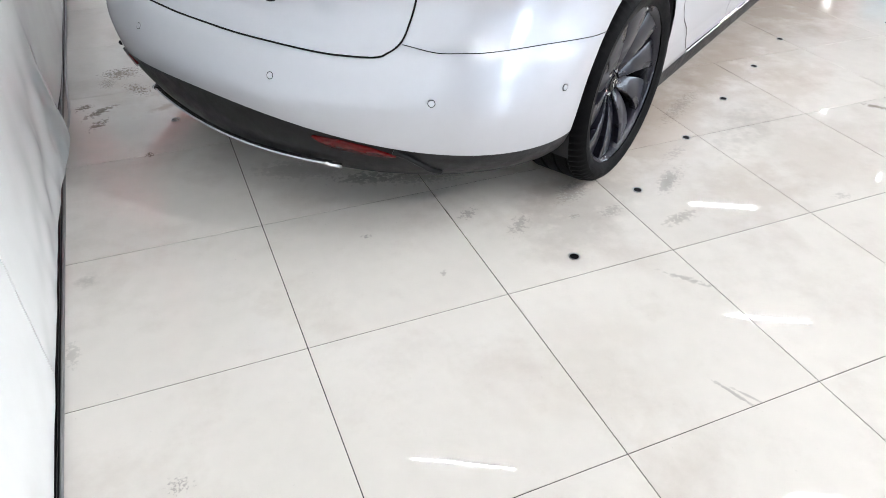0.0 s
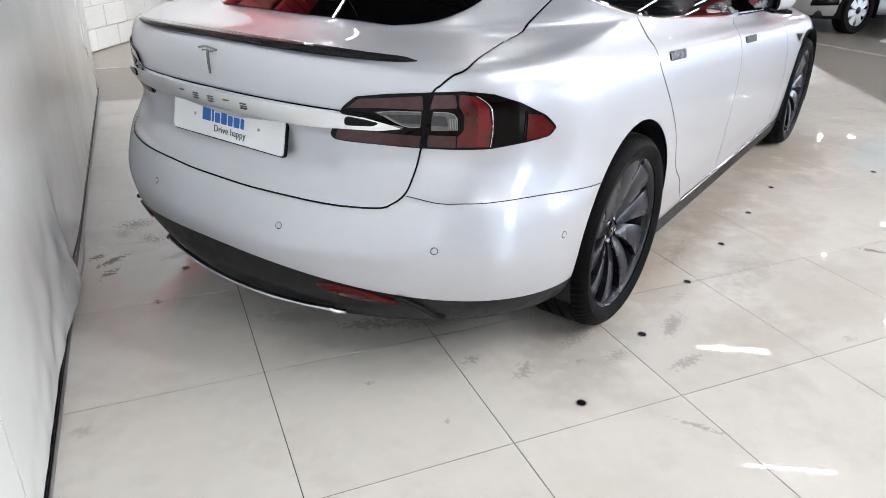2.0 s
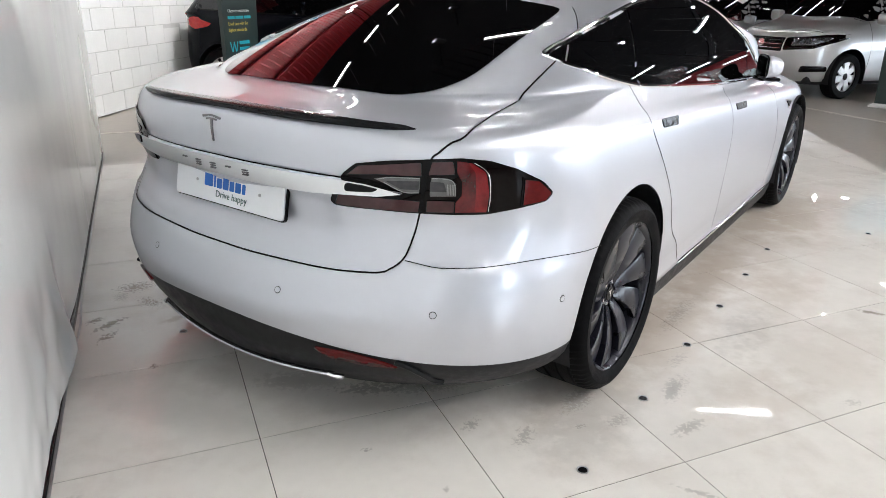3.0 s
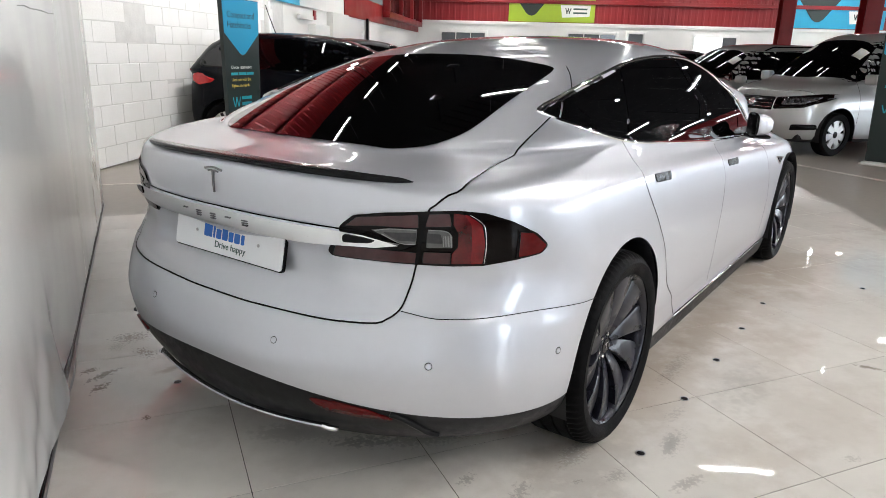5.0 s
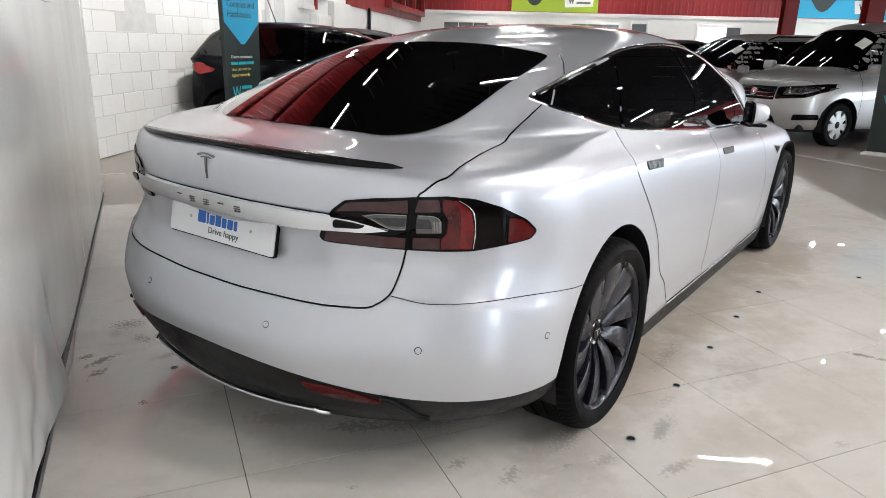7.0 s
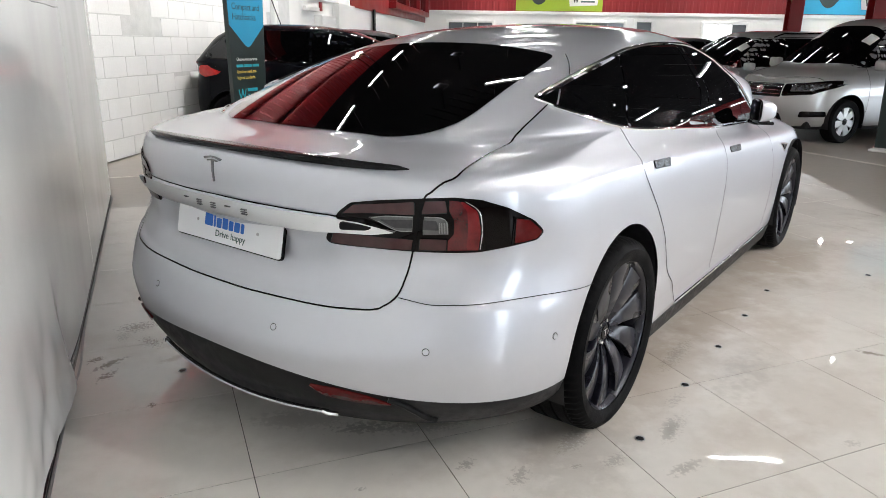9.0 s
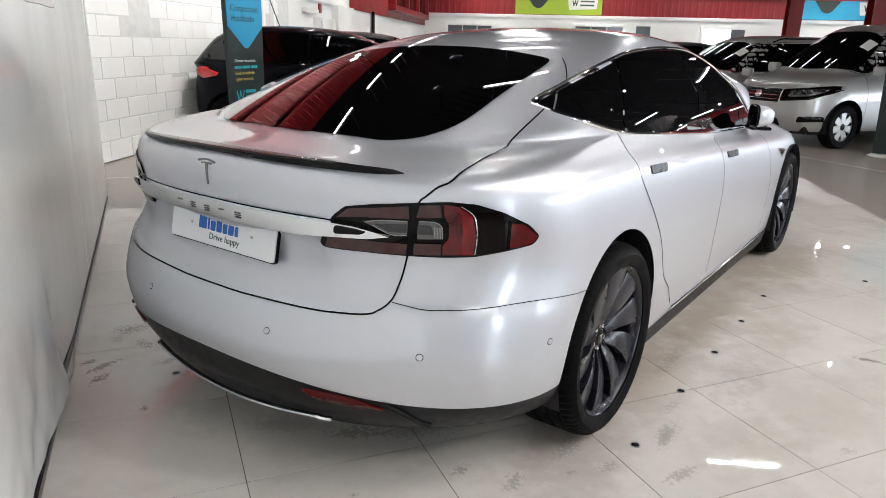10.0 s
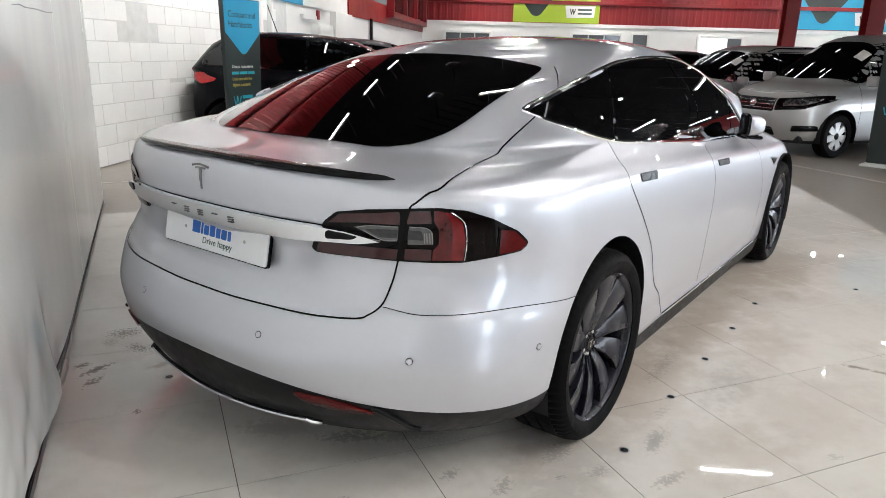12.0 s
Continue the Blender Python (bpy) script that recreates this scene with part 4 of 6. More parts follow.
M_LAMP_CORE = mat("grey_lens_core", (0.045, 0.044, 0.046), 0.10, 0.1, 0.3, 60, rough_vary=0, spec=0.3)
M_REFLECTOR = mat("red_reflector", (0.085, 0.003, 0.004), 0.12, 0, 0.2, 90, rough_vary=0, spec=0.2)
M_PLATE = mat("white_plate", (0.80, 0.81, 0.83), 0.21, 0, 0.02, 10)
M_BLUE_PRINT = mat("blue_print", (0.006, 0.12, 0.48), 0.35, 0, 0.02, 10)
M_GREY_PRINT = mat("grey_print", (0.05, 0.10, 0.09), 0.4, 0, 0.02, 10)
M_DARKCHROME = mat("dark_chrome", (0.045, 0.045, 0.048), 0.10, 1.0, 0.05, 5)
M_HANDLE = mat("smoked_handle", (0.012, 0.012, 0.013), 0.10, 0, 0.3, 30, spec=0.06, bump=0.3, bump_scale=22)
M_LETTER = mat("grey_raised_letter", (0.16, 0.16, 0.165), 0.3, 0.8, 0.05, 9)
M_EMBLEM = mat("chrome_emblem", (0.26, 0.26, 0.27), 0.12, 1.0, 0.05, 9)
M_CARBON = mat("carbon_fibre", (0.012, 0.012, 0.013), 0.18, 0, 0.5, 260, spec=0.12)

# gaps between the panels, their shade laid on as dark strips
for side in (1, -1):
    up = [(0.693, -0.059, 1.167), (0.708, -0.254, 1.101), (0.725, -0.480, 1.037), (0.745, -0.681, 1.000), (0.720, -0.723, 0.979), (0.700, -0.747, 0.956), (0.686, -0.761, 0.938), (0.673, -0.771, 0.878), (0.656, -0.771, 0.787), (0.642, -0.783, 0.711), (0.636, -0.812, 0.662), (0.618, -0.850, 0.640), (0.578, -0.882, 0.627), (0.421, -0.924, 0.616), (0.172, -0.942, 0.604), (0.000, -0.944, 0.602)]
    part("tailgate_gap", skin.seam([(x * side, y, z) for x, y, z in up], 0.0055, 0.0026, 14), M_SATIN, car)
    part("lamp_gap", skin.seam([(x * side, y, z) for x, y, z in up[6:9]], 0.0095, 0.0075), M_SATIN, car)
    part("bumper_gap", skin.seam([(side * x, y, z) for x, y, z in ((0.640, -0.815, 0.656), (0.721, -0.786, 0.648), (0.771, -0.750, 0.647), (0.837, -0.680, 0.646), (0.922, -0.543, 0.650), (0.981, -0.274, 0.627))], 0.0022), M_SATIN, car)
    lay = from_side(side)
    part("door_gap", skin.seam([(0.114, 1.07), (0.124, 1.03), (0.131, 0.994), (0.16, 0.905), (0.296, 0.759), (0.395, 0.64), (0.489, 0.474), (0.609, 0.378), (0.697, 0.270)], 0.004, lay=lay), M_SATIN, car)
    part("door_gap", skin.seam([(1.30, 0.955), (1.255, 0.91), (1.28, 0.816), (1.27, 0.708), (1.24, 0.60), (1.22, 0.45), (1.23, 0.28)], 0.004, lay=lay), M_SATIN, car)
    part("door_gap", skin.seam([(2.18, 0.92), (2.26, 0.84), (2.33, 0.70), (2.36, 0.55), (2.33, 0.40), (2.30, 0.28)], 0.004, lay=lay), M_SATIN, car)
    part("roof_gap", skin.seam([(side * 0.538, 0.307, 1.308), (side * 0.597, 0.226, 1.276), (side * 0.669, 0.097, 1.221)], 0.0035), M_SATIN, car)
    part("sill_strip", bead(skin.line([(0.70, 0.262), (1.3, 0.246), (1.9, 0.236), (2.42, 0.246)], lay, 0.004), 0.0065), M_CHROME, car, "chrome sill strip")
    # flush handles
    for y0, y1, z0, z1 in ((0.262, 0.43, 0.912, 0.944), (1.365, 1.56, 0.845, 0.876)):
        h = part("door_handle", skin.patch(rounded([(y0, z0 + 0.002), (y1, z0 - 0.008), (y1 + 0.01, z1 - 0.008), (y0 - 0.01, z1 + 0.002)], 0.012), lay, 0.004, 0.03), M_HANDLE, car, "flush smoked dark door handle")
    vent = part("wing_vent", skin.patch(rounded([(2.535, 0.775), (2.74, 0.752), (2.635, 0.708)], 0.012), lay, 0.004, 0.04), M_CHROME, car, "chrome-edged triangular wing vent")
    part("vent_insert", skin.patch(rounded([(2.575, 0.763), (2.705, 0.748), (2.638, 0.722)], 0.01), lay, 0.0065, 0.04), M_SATIN, vent)

# glass
GLASS_R = [(0.109, -0.612), (0.331, -0.585), (0.415, -0.555), (0.478, -0.505), (0.521, -0.431), (0.540, -0.330), (0.534, -0.111), (0.530, 0.131), (0.518, 0.239), (0.484, 0.268), (0.404, 0.273), (0.205, 0.286)]
REAR_GLASS = [tuple(p) for p in smooth_line([(0, -0.616)] + GLASS_R + [(0, 0.288)] + [(-a, b) for a, b in GLASS_R[::-1]], 5, True)]
rear_glass = skin.sheet("rear_window", REAR_GLASS, from_above, M_GLASS, car, "dark tinted rear window", 0.003)
for k in range(7):
    y = -0.40 + 0.045 * k
    part("heater_line", bead([skin.hit(*from_above(x, y), 0.0042)[0] for x in np.linspace(0.40, 0.535, 5)], 0.0008, 4), M_DARKCHROME, car)
SCREEN_R = [(0.35, 2.74), (0.60, 2.60), (0.70, 2.45), (0.64, 2.20), (0.53, 1.96), (0.30, 1.90)]
WINDSCREEN = [tuple(p) for p in smooth_line([(0, 2.79)] + SCREEN_R + [(0, 1.88)] + [(-a, b) for a, b in SCREEN_R[::-1]], 5, True)]
skin.sheet("windscreen", WINDSCREEN, from_above, M_GLASS, car, "", 0.003, 0.05)
WINDOW = [tuple(p) for p in smooth_line([(-0.098, 1.170), (-0.112, 1.152), (-0.08, 1.125), (-0.004, 1.097), (0.164, 1.062), (0.44, 1.036), (0.90, 1.000), (1.239, 0.974), (1.75, 0.947), (2.129, 0.932), (2.34, 0.945), (2.26, 0.99),
                                         (1.95, 1.146), (1.809, 1.265), (1.653, 1.323), (1.436, 1.352), (0.982, 1.349), (0.571, 1.320), (0.241, 1.259), (0.028, 1.206)], 6, True)]


def curve_of(sheet, axis=0):
    """The one gentle curve, sideways (axis 0) or upwards (axis 2), that a laid sheet follows."""
    p = np.array([tuple(v.co) for v in sheet.data.vertices])
    o = (1, 2) if axis == 0 else (0, 1)
    rows = np.array([(1, c[o[0]], c[o[1]], c[o[0]] ** 2, c[o[1]] ** 2) for c in p])
    if axis == 2:
        rows[:, 1] = 0
    return np.linalg.lstsq(rows, p[:, axis], rcond=None)[0]


def even_out(sheet, k, axis=0, side=1):
    """Shade a sheet as the single gentle curve that toughened glass has."""
    normals = []
    for v in sheet.data.vertices:
        if axis == 0:
            n = Vector((1, -(k[1] + 2 * k[3] * v.co.y), -(k[2] + 2 * k[4] * v.co.z))) * side
        else:
            n = Vector((-(k[1] + 2 * k[3] * v.co.x), -(k[2] + 2 * k[4] * v.co.y), 1))
        normals.append(n.normalized())
    sheet.data.normals_split_custom_set_from_vertices(normals)


even_out(rear_glass, curve_of(rear_glass, 2), 2)
CUTS = (((-0.17, 1.11), (0.066, 1.22)), ((0.120, 1.0), (0.586, 1.36)), ((1.118, 0.94), (1.365, 1.37)), ((1.283, 0.94), (1.432, 1.37)), ((2.02, 0.90), (1.88, 1.3)))
for side in (1, -1):
    lay = from_side(side)
    part("window_surround", skin.patch(WINDOW, lay, 0.0012, 0.06), M_SATIN, car, "gloss black window surround", 180)
    inner = [(a + (0.95 - a) * 0.012, b + (1.14 - b) * 0.05) for a, b in WINDOW]
    (c0, c1, c2, c3, c4) = CUTS
    shift = lambda c, d: ((c[0][0] + d, c[0][1]), (c[1][0] + d, c[1][1]))
    panes = (cut_outline(inner, *shift(c0, -0.002), 1), cut_outline(cut_outline(inner, *shift(c0, 0.003), -1), *shift(c1, -0.008), 1),
             cut_outline(cut_outline(inner, *shift(c1, 0.008), -1), *c2, 1), cut_outline(cut_outline(inner, *c3, -1), *shift(c4, -0.008), 1), cut_outline(inner, *shift(c4, 0.008), -1))
    pillar = skin.sheet("window_pillar", cut_outline(cut_outline(inner, *shift(c2, 0.004), -1), *shift(c3, -0.004), 1), lay, M_PILLAR, car, "gloss black door pillar", 0.0045)
    glazing = [skin.sheet("side_window", q, lay, M_GLASS, car, "dark tinted side window", 0.004) for q in panes if len(q) > 3]
    bend = curve_of(max(glazing, key=lambda g: len(g.data.vertices)))
    for g in glazing + [pillar]:
        even_out(g, bend, 0, side)
    for (ya, za), (yb, zb) in (c1, c2, c3):
        k0, k1 = (1.075 - za) / (zb - za), ((1.29 if ya < 0.5 else 1.335) - za) / (zb - za)
        part("window_seal", bead([skin.hit(*lay(ya + (yb - ya) * (k0 + (k1 - k0) * t), za + (zb - za) * (k0 + (k1 - k0) * t)), 0.005)[0] for t in np.linspace(0, 1, 9)], 0.0013, 5), M_DARKCHROME, car)
    ring = skin.line([WINDOW[i] for i in range(0, len(WINDOW), 3)], lay, 0.004, 3, True)
    part("window_chrome", bead(ring + ring[:1], 0.0075), M_CHROME, car, "bright chrome window surround")

# tail lamps: smoked base, red and clear fields, wrapped round the corner
LAMP = [(-1.5, 0.800), (1.6, 0.830), (5.4, 0.885), (10.5, 0.917), (22, 0.930), (38, 0.939), (48.5, 0.943), (58, 0.936), (66.8, 0.913), (75.7, 0.874), (79.8, 0.838), (77.5, 0.815), (69, 0.802), (57.6, 0.787), (47.4, 0.785), (33.9, 0.786), (17.5, 0.788), (0.5, 0.788)]
for side in (1, -1):
    lay = from_corner(side)
    inner_lamp = cut_outline(LAMP, (36.2, 0.7), (37.2, 1.0), 1)
    outer_lamp = cut_outline(LAMP, (34.6, 0.7), (35.7, 1.0), -1)
    for outline in (inner_lamp, outer_lamp):
        base = skin.sheet("tail_lamp", rounded(outline, 1.0, 3), lay, M_LAMP_BASE, car, "smoked dark red wraparound tail lamp", 0.003, 3.0, 0.05)
    fields = [
        ("lamp_field", rounded([(7.2, 0.884), (11.7, 0.912), (34.4, 0.929), (34.7, 0.893), (19, 0.892)], 0.5), M_LAMP_DIM),
        ("lamp_field", rounded([(1.2, 0.793), (3.4, 0.826), (16, 0.825), (34.1, 0.822), (33.7, 0.791), (17, 0.791)], 0.4), M_LAMP_DIM),
        ("lamp_field", rounded([(37.3, 0.931), (45.5, 0.934), (46.2, 0.900), (37.0, 0.896)], 0.4), M_LAMP_DIM),
        ("lamp_field", rounded([(36.2, 0.792), (46.2, 0.792), (46.2, 0.826), (36.5, 0.826)], 0.4), M_LAMP_DIM),
        ("reversing_lens", rounded([(17, 0.880), (24, 0.888), (34.2, 0.889), (33.8, 0.846), (29, 0.846)], 0.8), M_LAMP_CLEAR),
        ("reversing_lens", rounded([(38.0, 0.890), (44, 0.889), (46.4, 0.876), (46.8, 0.840), (37.4, 0.838)], 0.8), M_LAMP_CLEAR),
        ("reversing_core", rounded([(21.5, 0.876), (34.0, 0.880), (33.6, 0.855), (27, 0.855)], 0.8), M_LAMP_CORE),
        ("reversing_core", rounded([(37.7, 0.880), (42.5, 0.878), (43.4, 0.852), (37.5, 0.852)], 0.8), M_LAMP_CORE),
        # brake lens in two reds: its glow towards the outer side is painted in
        ("brake_field", rounded([(46.8, 0.935), (50.5, 0.932), (53.0, 0.905), (53.4, 0.850), (53.2, 0.794), (46.6, 0.793), (46.6, 0.822), (48.6, 0.842), (48.6, 0.880), (46.8, 0.905)], 0.6), M_LAMP_RED),
        ("brake_field", rounded([(50.5, 0.932), (52, 0.930), (56.5, 0.905), (57.8, 0.850), (57.4, 0.794), (53.2, 0.794), (53.4, 0.850), (53.0, 0.905)], 0.4), M_LAMP_RED_LIT),
        ("side_reflector", rounded([(69.4, 0.882), (74.2, 0.876), (79.0, 0.838), (77.0, 0.818), (69.4, 0.809)], 0.6), M_REFLECTOR),
    ]
    # fine upright ribs of the reversing lens and streaks of the brake lens
    for a in np.arange(43.6, 46.6, 0.55):
        part("lens_rib", bead([skin.hit(*lay(a, b), 0.0055)[0] for b in (0.843, 0.858, 0.873)], 0.0011, 5), M_LAMP_RIB, base)
    for pts in ([(18.5, 0.8785), (24, 0.8862), (34.0, 0.8872)], [(21.0, 0.871), (28.0, 0.8475), (33.6, 0.8475)], [(38.1, 0.8882), (43.6, 0.8872), (46.0, 0.8750), (46.4, 0.8420)]):
        part("lens_rib", bead([skin.hit(*lay(a, b), 0.0062)[0] for a, b in smooth_line(pts, 4)], 0.0014, 5), M_LAMP_RIB, base)
    for nm, outline, mt in fields:
        lift = 0.0065 if nm == "reversing_core" else 0.005
        skin.sheet(nm, outline, lay, mt, base, "", lift, 2.5, 0.04)
        if nm in ("lamp_field", "side_reflector"):
            part("field_edge", bead([skin.hit(*lay(a, b), 0.0052)[0] for a, b in outline + outline[:1]], 0.0010, 5), M_DARKCHROME, base)
    part("lamp_edge", bead([skin.hit(*lay(a, b), 0.005)[0] for a, b in smooth_line([(57.9, 0.795), (58.2, 0.850), (57.0, 0.905), (52.5, 0.932)], 6)], 0.0016, 6), M_CHROME, base)
    part("lamp_edge", bead([skin.hit(*lay(a, b), 0.005)[0] for a, b in ((68.8, 0.806), (68.8, 0.85), (68.8, 0.888))], 0.0025, 6), M_LAMP_BASE, base)

# chrome bar over the number plate, its ends tapering into the lamps
BAR = [(0.619, 0.846), (0.58, 0.857), (0.53, 0.868), (0.44, 0.8745), (0.25, 0.8785), (0, 0.881), (-0.25, 0.8785), (-0.44, 0.8745), (-0.53, 0.868), (-0.58, 0.857), (-0.619, 0.846),
       (-0.56, 0.836), (-0.44, 0.8325), (-0.25, 0.832), (0, 0.833), (0.25, 0.832), (0.44, 0.8325), (0.56, 0.836)]
bar = part("chrome_bar", skin.patch(BAR, from_rear, 0.024, 0.04, 0.02, 0.026), M_CHROME, car, "bright chrome bar across the tailgate", 60)
# dark strip for the shade above the bar's top edge
part("bar_shade_strip", skin.seam([(x, z - 0.001) for x, z in BAR[2:9]], 0.006, 0.003, 10, from_rear), M_SATIN, car)
for side in (1, -1):
    part("bar_insert", skin.patch(rounded([(side * 0.475, 0.844), (side * 0.548, 0.848), (side * 0.565, 0.856), (side * 0.53, 0.863), (side * 0.478, 0.868)], 0.01), from_rear, 0.027, 0.03, None, 0.003), M_SATIN, bar)
for k in range(5):
    x = -0.150 + 0.071 * k
    for dz in ((0.006,) if k in (0, 3) else (0.006, 0.0, -0.006)):
        part("letter_bar", skin.patch([(x, 0.853 + dz), (x + 0.024, 0.853 + dz), (x + 0.024, 0.856 + dz), (x, 0.856 + dz)], from_rear, 0.026, 0.05, None, 0.001), M_LETTER, bar)


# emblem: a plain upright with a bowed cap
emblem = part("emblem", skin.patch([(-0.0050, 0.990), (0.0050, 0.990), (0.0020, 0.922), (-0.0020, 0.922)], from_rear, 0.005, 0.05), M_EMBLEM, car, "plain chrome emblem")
part("emblem_cap", skin.patch([tuple(p) for p in smooth_line([(-0.042, 0.9945), (0, 1.0005), (0.042, 0.9945)], 5)] + [(0.038, 0.9885), (0.012, 0.9945), (-0.012, 0.9945), (-0.038, 0.9885)], from_rear, 0.005, 0.05), M_EMBLEM, emblem)
part("emblem_cap", skin.patch([(-0.024, 0.9880), (-0.008, 0.9905), (0.008, 0.9905), (0.024, 0.9880), (0.022, 0.9840), (0.006, 0.9865), (-0.006, 0.9865), (-0.022, 0.9840)], from_rear, 0.005, 0.05), M_EMBLEM, emblem)

# number plate carrying the dealer's words
plate = new("number_plate")
plate.parent = car
plate.matrix_basis = pose(0, -0.902, 0.768, 90 - 11, 0, 0)       # its own x across, y up, z towards the rear
plate["label"] = "white dealer number plate"
pb = bmesh.new()
prism(rounded([(-0.26, -0.0555), (0.26, -0.0555), (0.26, 0.0555), (-0.26, 0.0555)], 0.012), -0.006, 0.001, bm=pb)
part("plate", pb, M_PLATE, plate)
frame_bm = bmesh.new()
prism(rounded([(-0.264, -0.0595), (0.264, -0.0595), (0.264, 0.0595), (-0.264, 0.0595)], 0.014), -0.014, -0.004, bm=frame_bm)
part("plate_holder", frame_bm, M_SATIN, plate)
for x in (-0.150, 0.152):
    part("plate_screw", lathe([(0, 0.0035), (0.005, 0.003), (0.0055, 0.001)], 14, axis="z"), M_STEEL, plate, m=pose(x, 0.004, 0))
# the dealer's name is left as plain blue blocks
x = -0.112
for w, tall in ((0.040, 1), (0.009, 1), (0.024, 0), (0.026, 1), (0.021, 0), (0.026, 0), (0.015, 0)):
    top = 0.038 if tall else 0.023
    block = bmesh.new()
    prism(rounded([(x, -0.008), (x + w, -0.008), (x + w, top), (x, top)], 0.0045), 0.001, 0.0022, bm=block)
    part("name_block", block, M_BLUE_PRINT, plate)
    x += w + 0.0062


def lettering(text, size, material, parent, m, name="lettering", align="LEFT", space=1.0):
    cu = bpy.data.curves.new(name, "FONT")
    cu.body, cu.size, cu.extrude, cu.align_x = text, size, 0.0006, align
    cu.resolution_u, cu.space_character = 3, space
    tmp = bpy.data.objects.new(name, cu)
    scene.collection.objects.link(tmp)
    me = bpy.data.meshes.new_from_object(tmp.evaluated_get(bpy.context.evaluated_depsgraph_get()))
    bpy.data.objects.remove(tmp)
    bpy.data.curves.remove(cu)
    me.materials.clear()
    me.materials.append(material)
    ob = new(name, me)
    ob.parent = parent
    ob.matrix_basis = m
    return ob


lettering("Drive happy", 0.030, M_GREY_PRINT, plate, pose(-0.055, -0.036, 0.0016), space=1.02)

# lip spoiler on the deck's edge
sp = bmesh.new()
rows_sp = []
for i in range(65):
    x = -0.635 + 1.27 * i / 64
    q = abs(x) / 0.6
    end = smooth01((0.636 - abs(x)) / 0.05)
    yl, zl = -0.913 + 0.145 * q ** 2.6, 1.022 - 0.022 * q ** 3
    yt, zt = yl + 0.046 - 0.034 * min(1.0, (abs(x) / 0.5) ** 2), 1.036 - 0.020 * q ** 3
    h = 0.014
    section = ((yl + 0.004, zl - 0.003), (yl, zl), (yl - 0.005, zl + h - 0.002), (yl - 0.003, zl + h), (yl + 0.010, zl + h + 0.002), (yt, zt + 0.002), (yt, zt - 0.008), (yl + 0.014, zl - 0.008))
    mid = (yl + 0.008, zl + 0.008)
    rows_sp.append([sp.verts.new((x, mid[0] + (y - mid[0]) * (0.15 + 0.85 * end), mid[1] + (z - mid[1]) * (0.15 + 0.85 * end))) for y, z in section])
for r0, r1 in zip(rows_sp, rows_sp[1:]):
    for k in range(len(section)):
        sp.faces.new((r0[k], r0[(k + 1) % len(section)], r1[(k + 1) % len(section)], r1[k]))
sp.faces.new(rows_sp[0]), sp.faces.new(rows_sp[-1])
part("lip_spoiler", sp, M_CARBON, car, "black carbon-fibre lip spoiler", 50)

# sensors, reflectors, bright strip under the diffuser
for x, y, z in ((-0.30, -0.982, 0.533), (0.30, -0.982, 0.533), (-0.740, -0.818, 0.520), (0.740, -0.818, 0.520), (0.969, -0.488, 0.518), (-0.969, -0.488, 0.518)):
    p, nrm = skin.near((x, y, z))
    m = Matrix.Translation(p) @ nrm.to_track_quat("Z", "Y").to_matrix().to_4x4()
    s0 = part("parking_sensor", lathe([(0, 0.0022), (0.0085, 0.0022), (0.009, 0.0006)], 20, axis="z"), M_PAINT, car, m=m)
    part("sensor_gap", lathe([(0.0090, 0.0004), (0.0106, 0.0012), (0.0108, 0.0)], 20, axis="z"), M_SATIN, s0)
for side in (1, -1):
    part("rear_reflector", skin.patch(rounded([(side * 0.405, 0.372), (side * 0.50, 0.376), (side * 0.58, 0.366), (side * 0.648, 0.340), (side * 0.575, 0.336), (side * 0.45, 0.342)], 0.012), from_rear, 0.007, 0.02), M_REFLECTOR, car, "red rear reflector in the black trim", 180)
for side in (1, -1):
    fin = [skin.near((side * x, y, z), 0.004)[0] for x, y, z in smooth_line([(0.640, -0.86, 0.362), (0.672, -0.84, 0.345), (0.700, -0.81, 0.310), (0.722, -0.79, 0.262), (0.745, -0.77, 0.232)], 6)]
    part("diffuser_fin", bead(fin, 0.009, 8), M_TRIM, car, "curved grey fin at the diffuser's end", 60)
strip_pts = [(x, -0.938 + 0.225 * x * x, 0.232 + 0.15 * x * x) for x in np.linspace(-0.43, 0.43, 25)]
part("diffuser_strip", bead(strip_pts, 0.011, 8, 0.55), M_SILVERTRIM, car, "satin silver strip under the diffuser")
for side in (1, -1):
    part("strip_end", bead([(side * 0.415, -0.905, 0.262), (side * 0.43, -0.902, 0.258), (side * 0.452, -0.880, 0.250)], 0.009, 8), M_CHROME, car)

# door mirrors
def mirror_shell(hw, hh, depth):
    """A rounded mirror housing: a squarish open rim at y = 0 that closes to a blunt nose at y = depth."""
    bm = bmesh.new()
    rings = []
    for i in range(9):
        t = i / 8
        k = max(0.02, (1 - t ** 2.6) ** 0.5)
        ring = []
        for j in range(32):
            a = 2 * math.pi * j / 32
            c, q = math.cos(a), math.sin(a)
            ring.append(bm.verts.new((hw * k * math.copysign(abs(c) ** 0.62, c), depth * t, hh * k * math.copysign(abs(q) ** 0.62, q))))
        rings.append(ring)
    for r0, r1 in zip(rings, rings[1:]):
        for j in range(32):
            bm.faces.new((r0[j], r0[(j + 1) % 32], r1[(j + 1) % 32], r1[j]))
    bm.faces.new(rings[0]), bm.faces.new(rings[-1])
    return bm


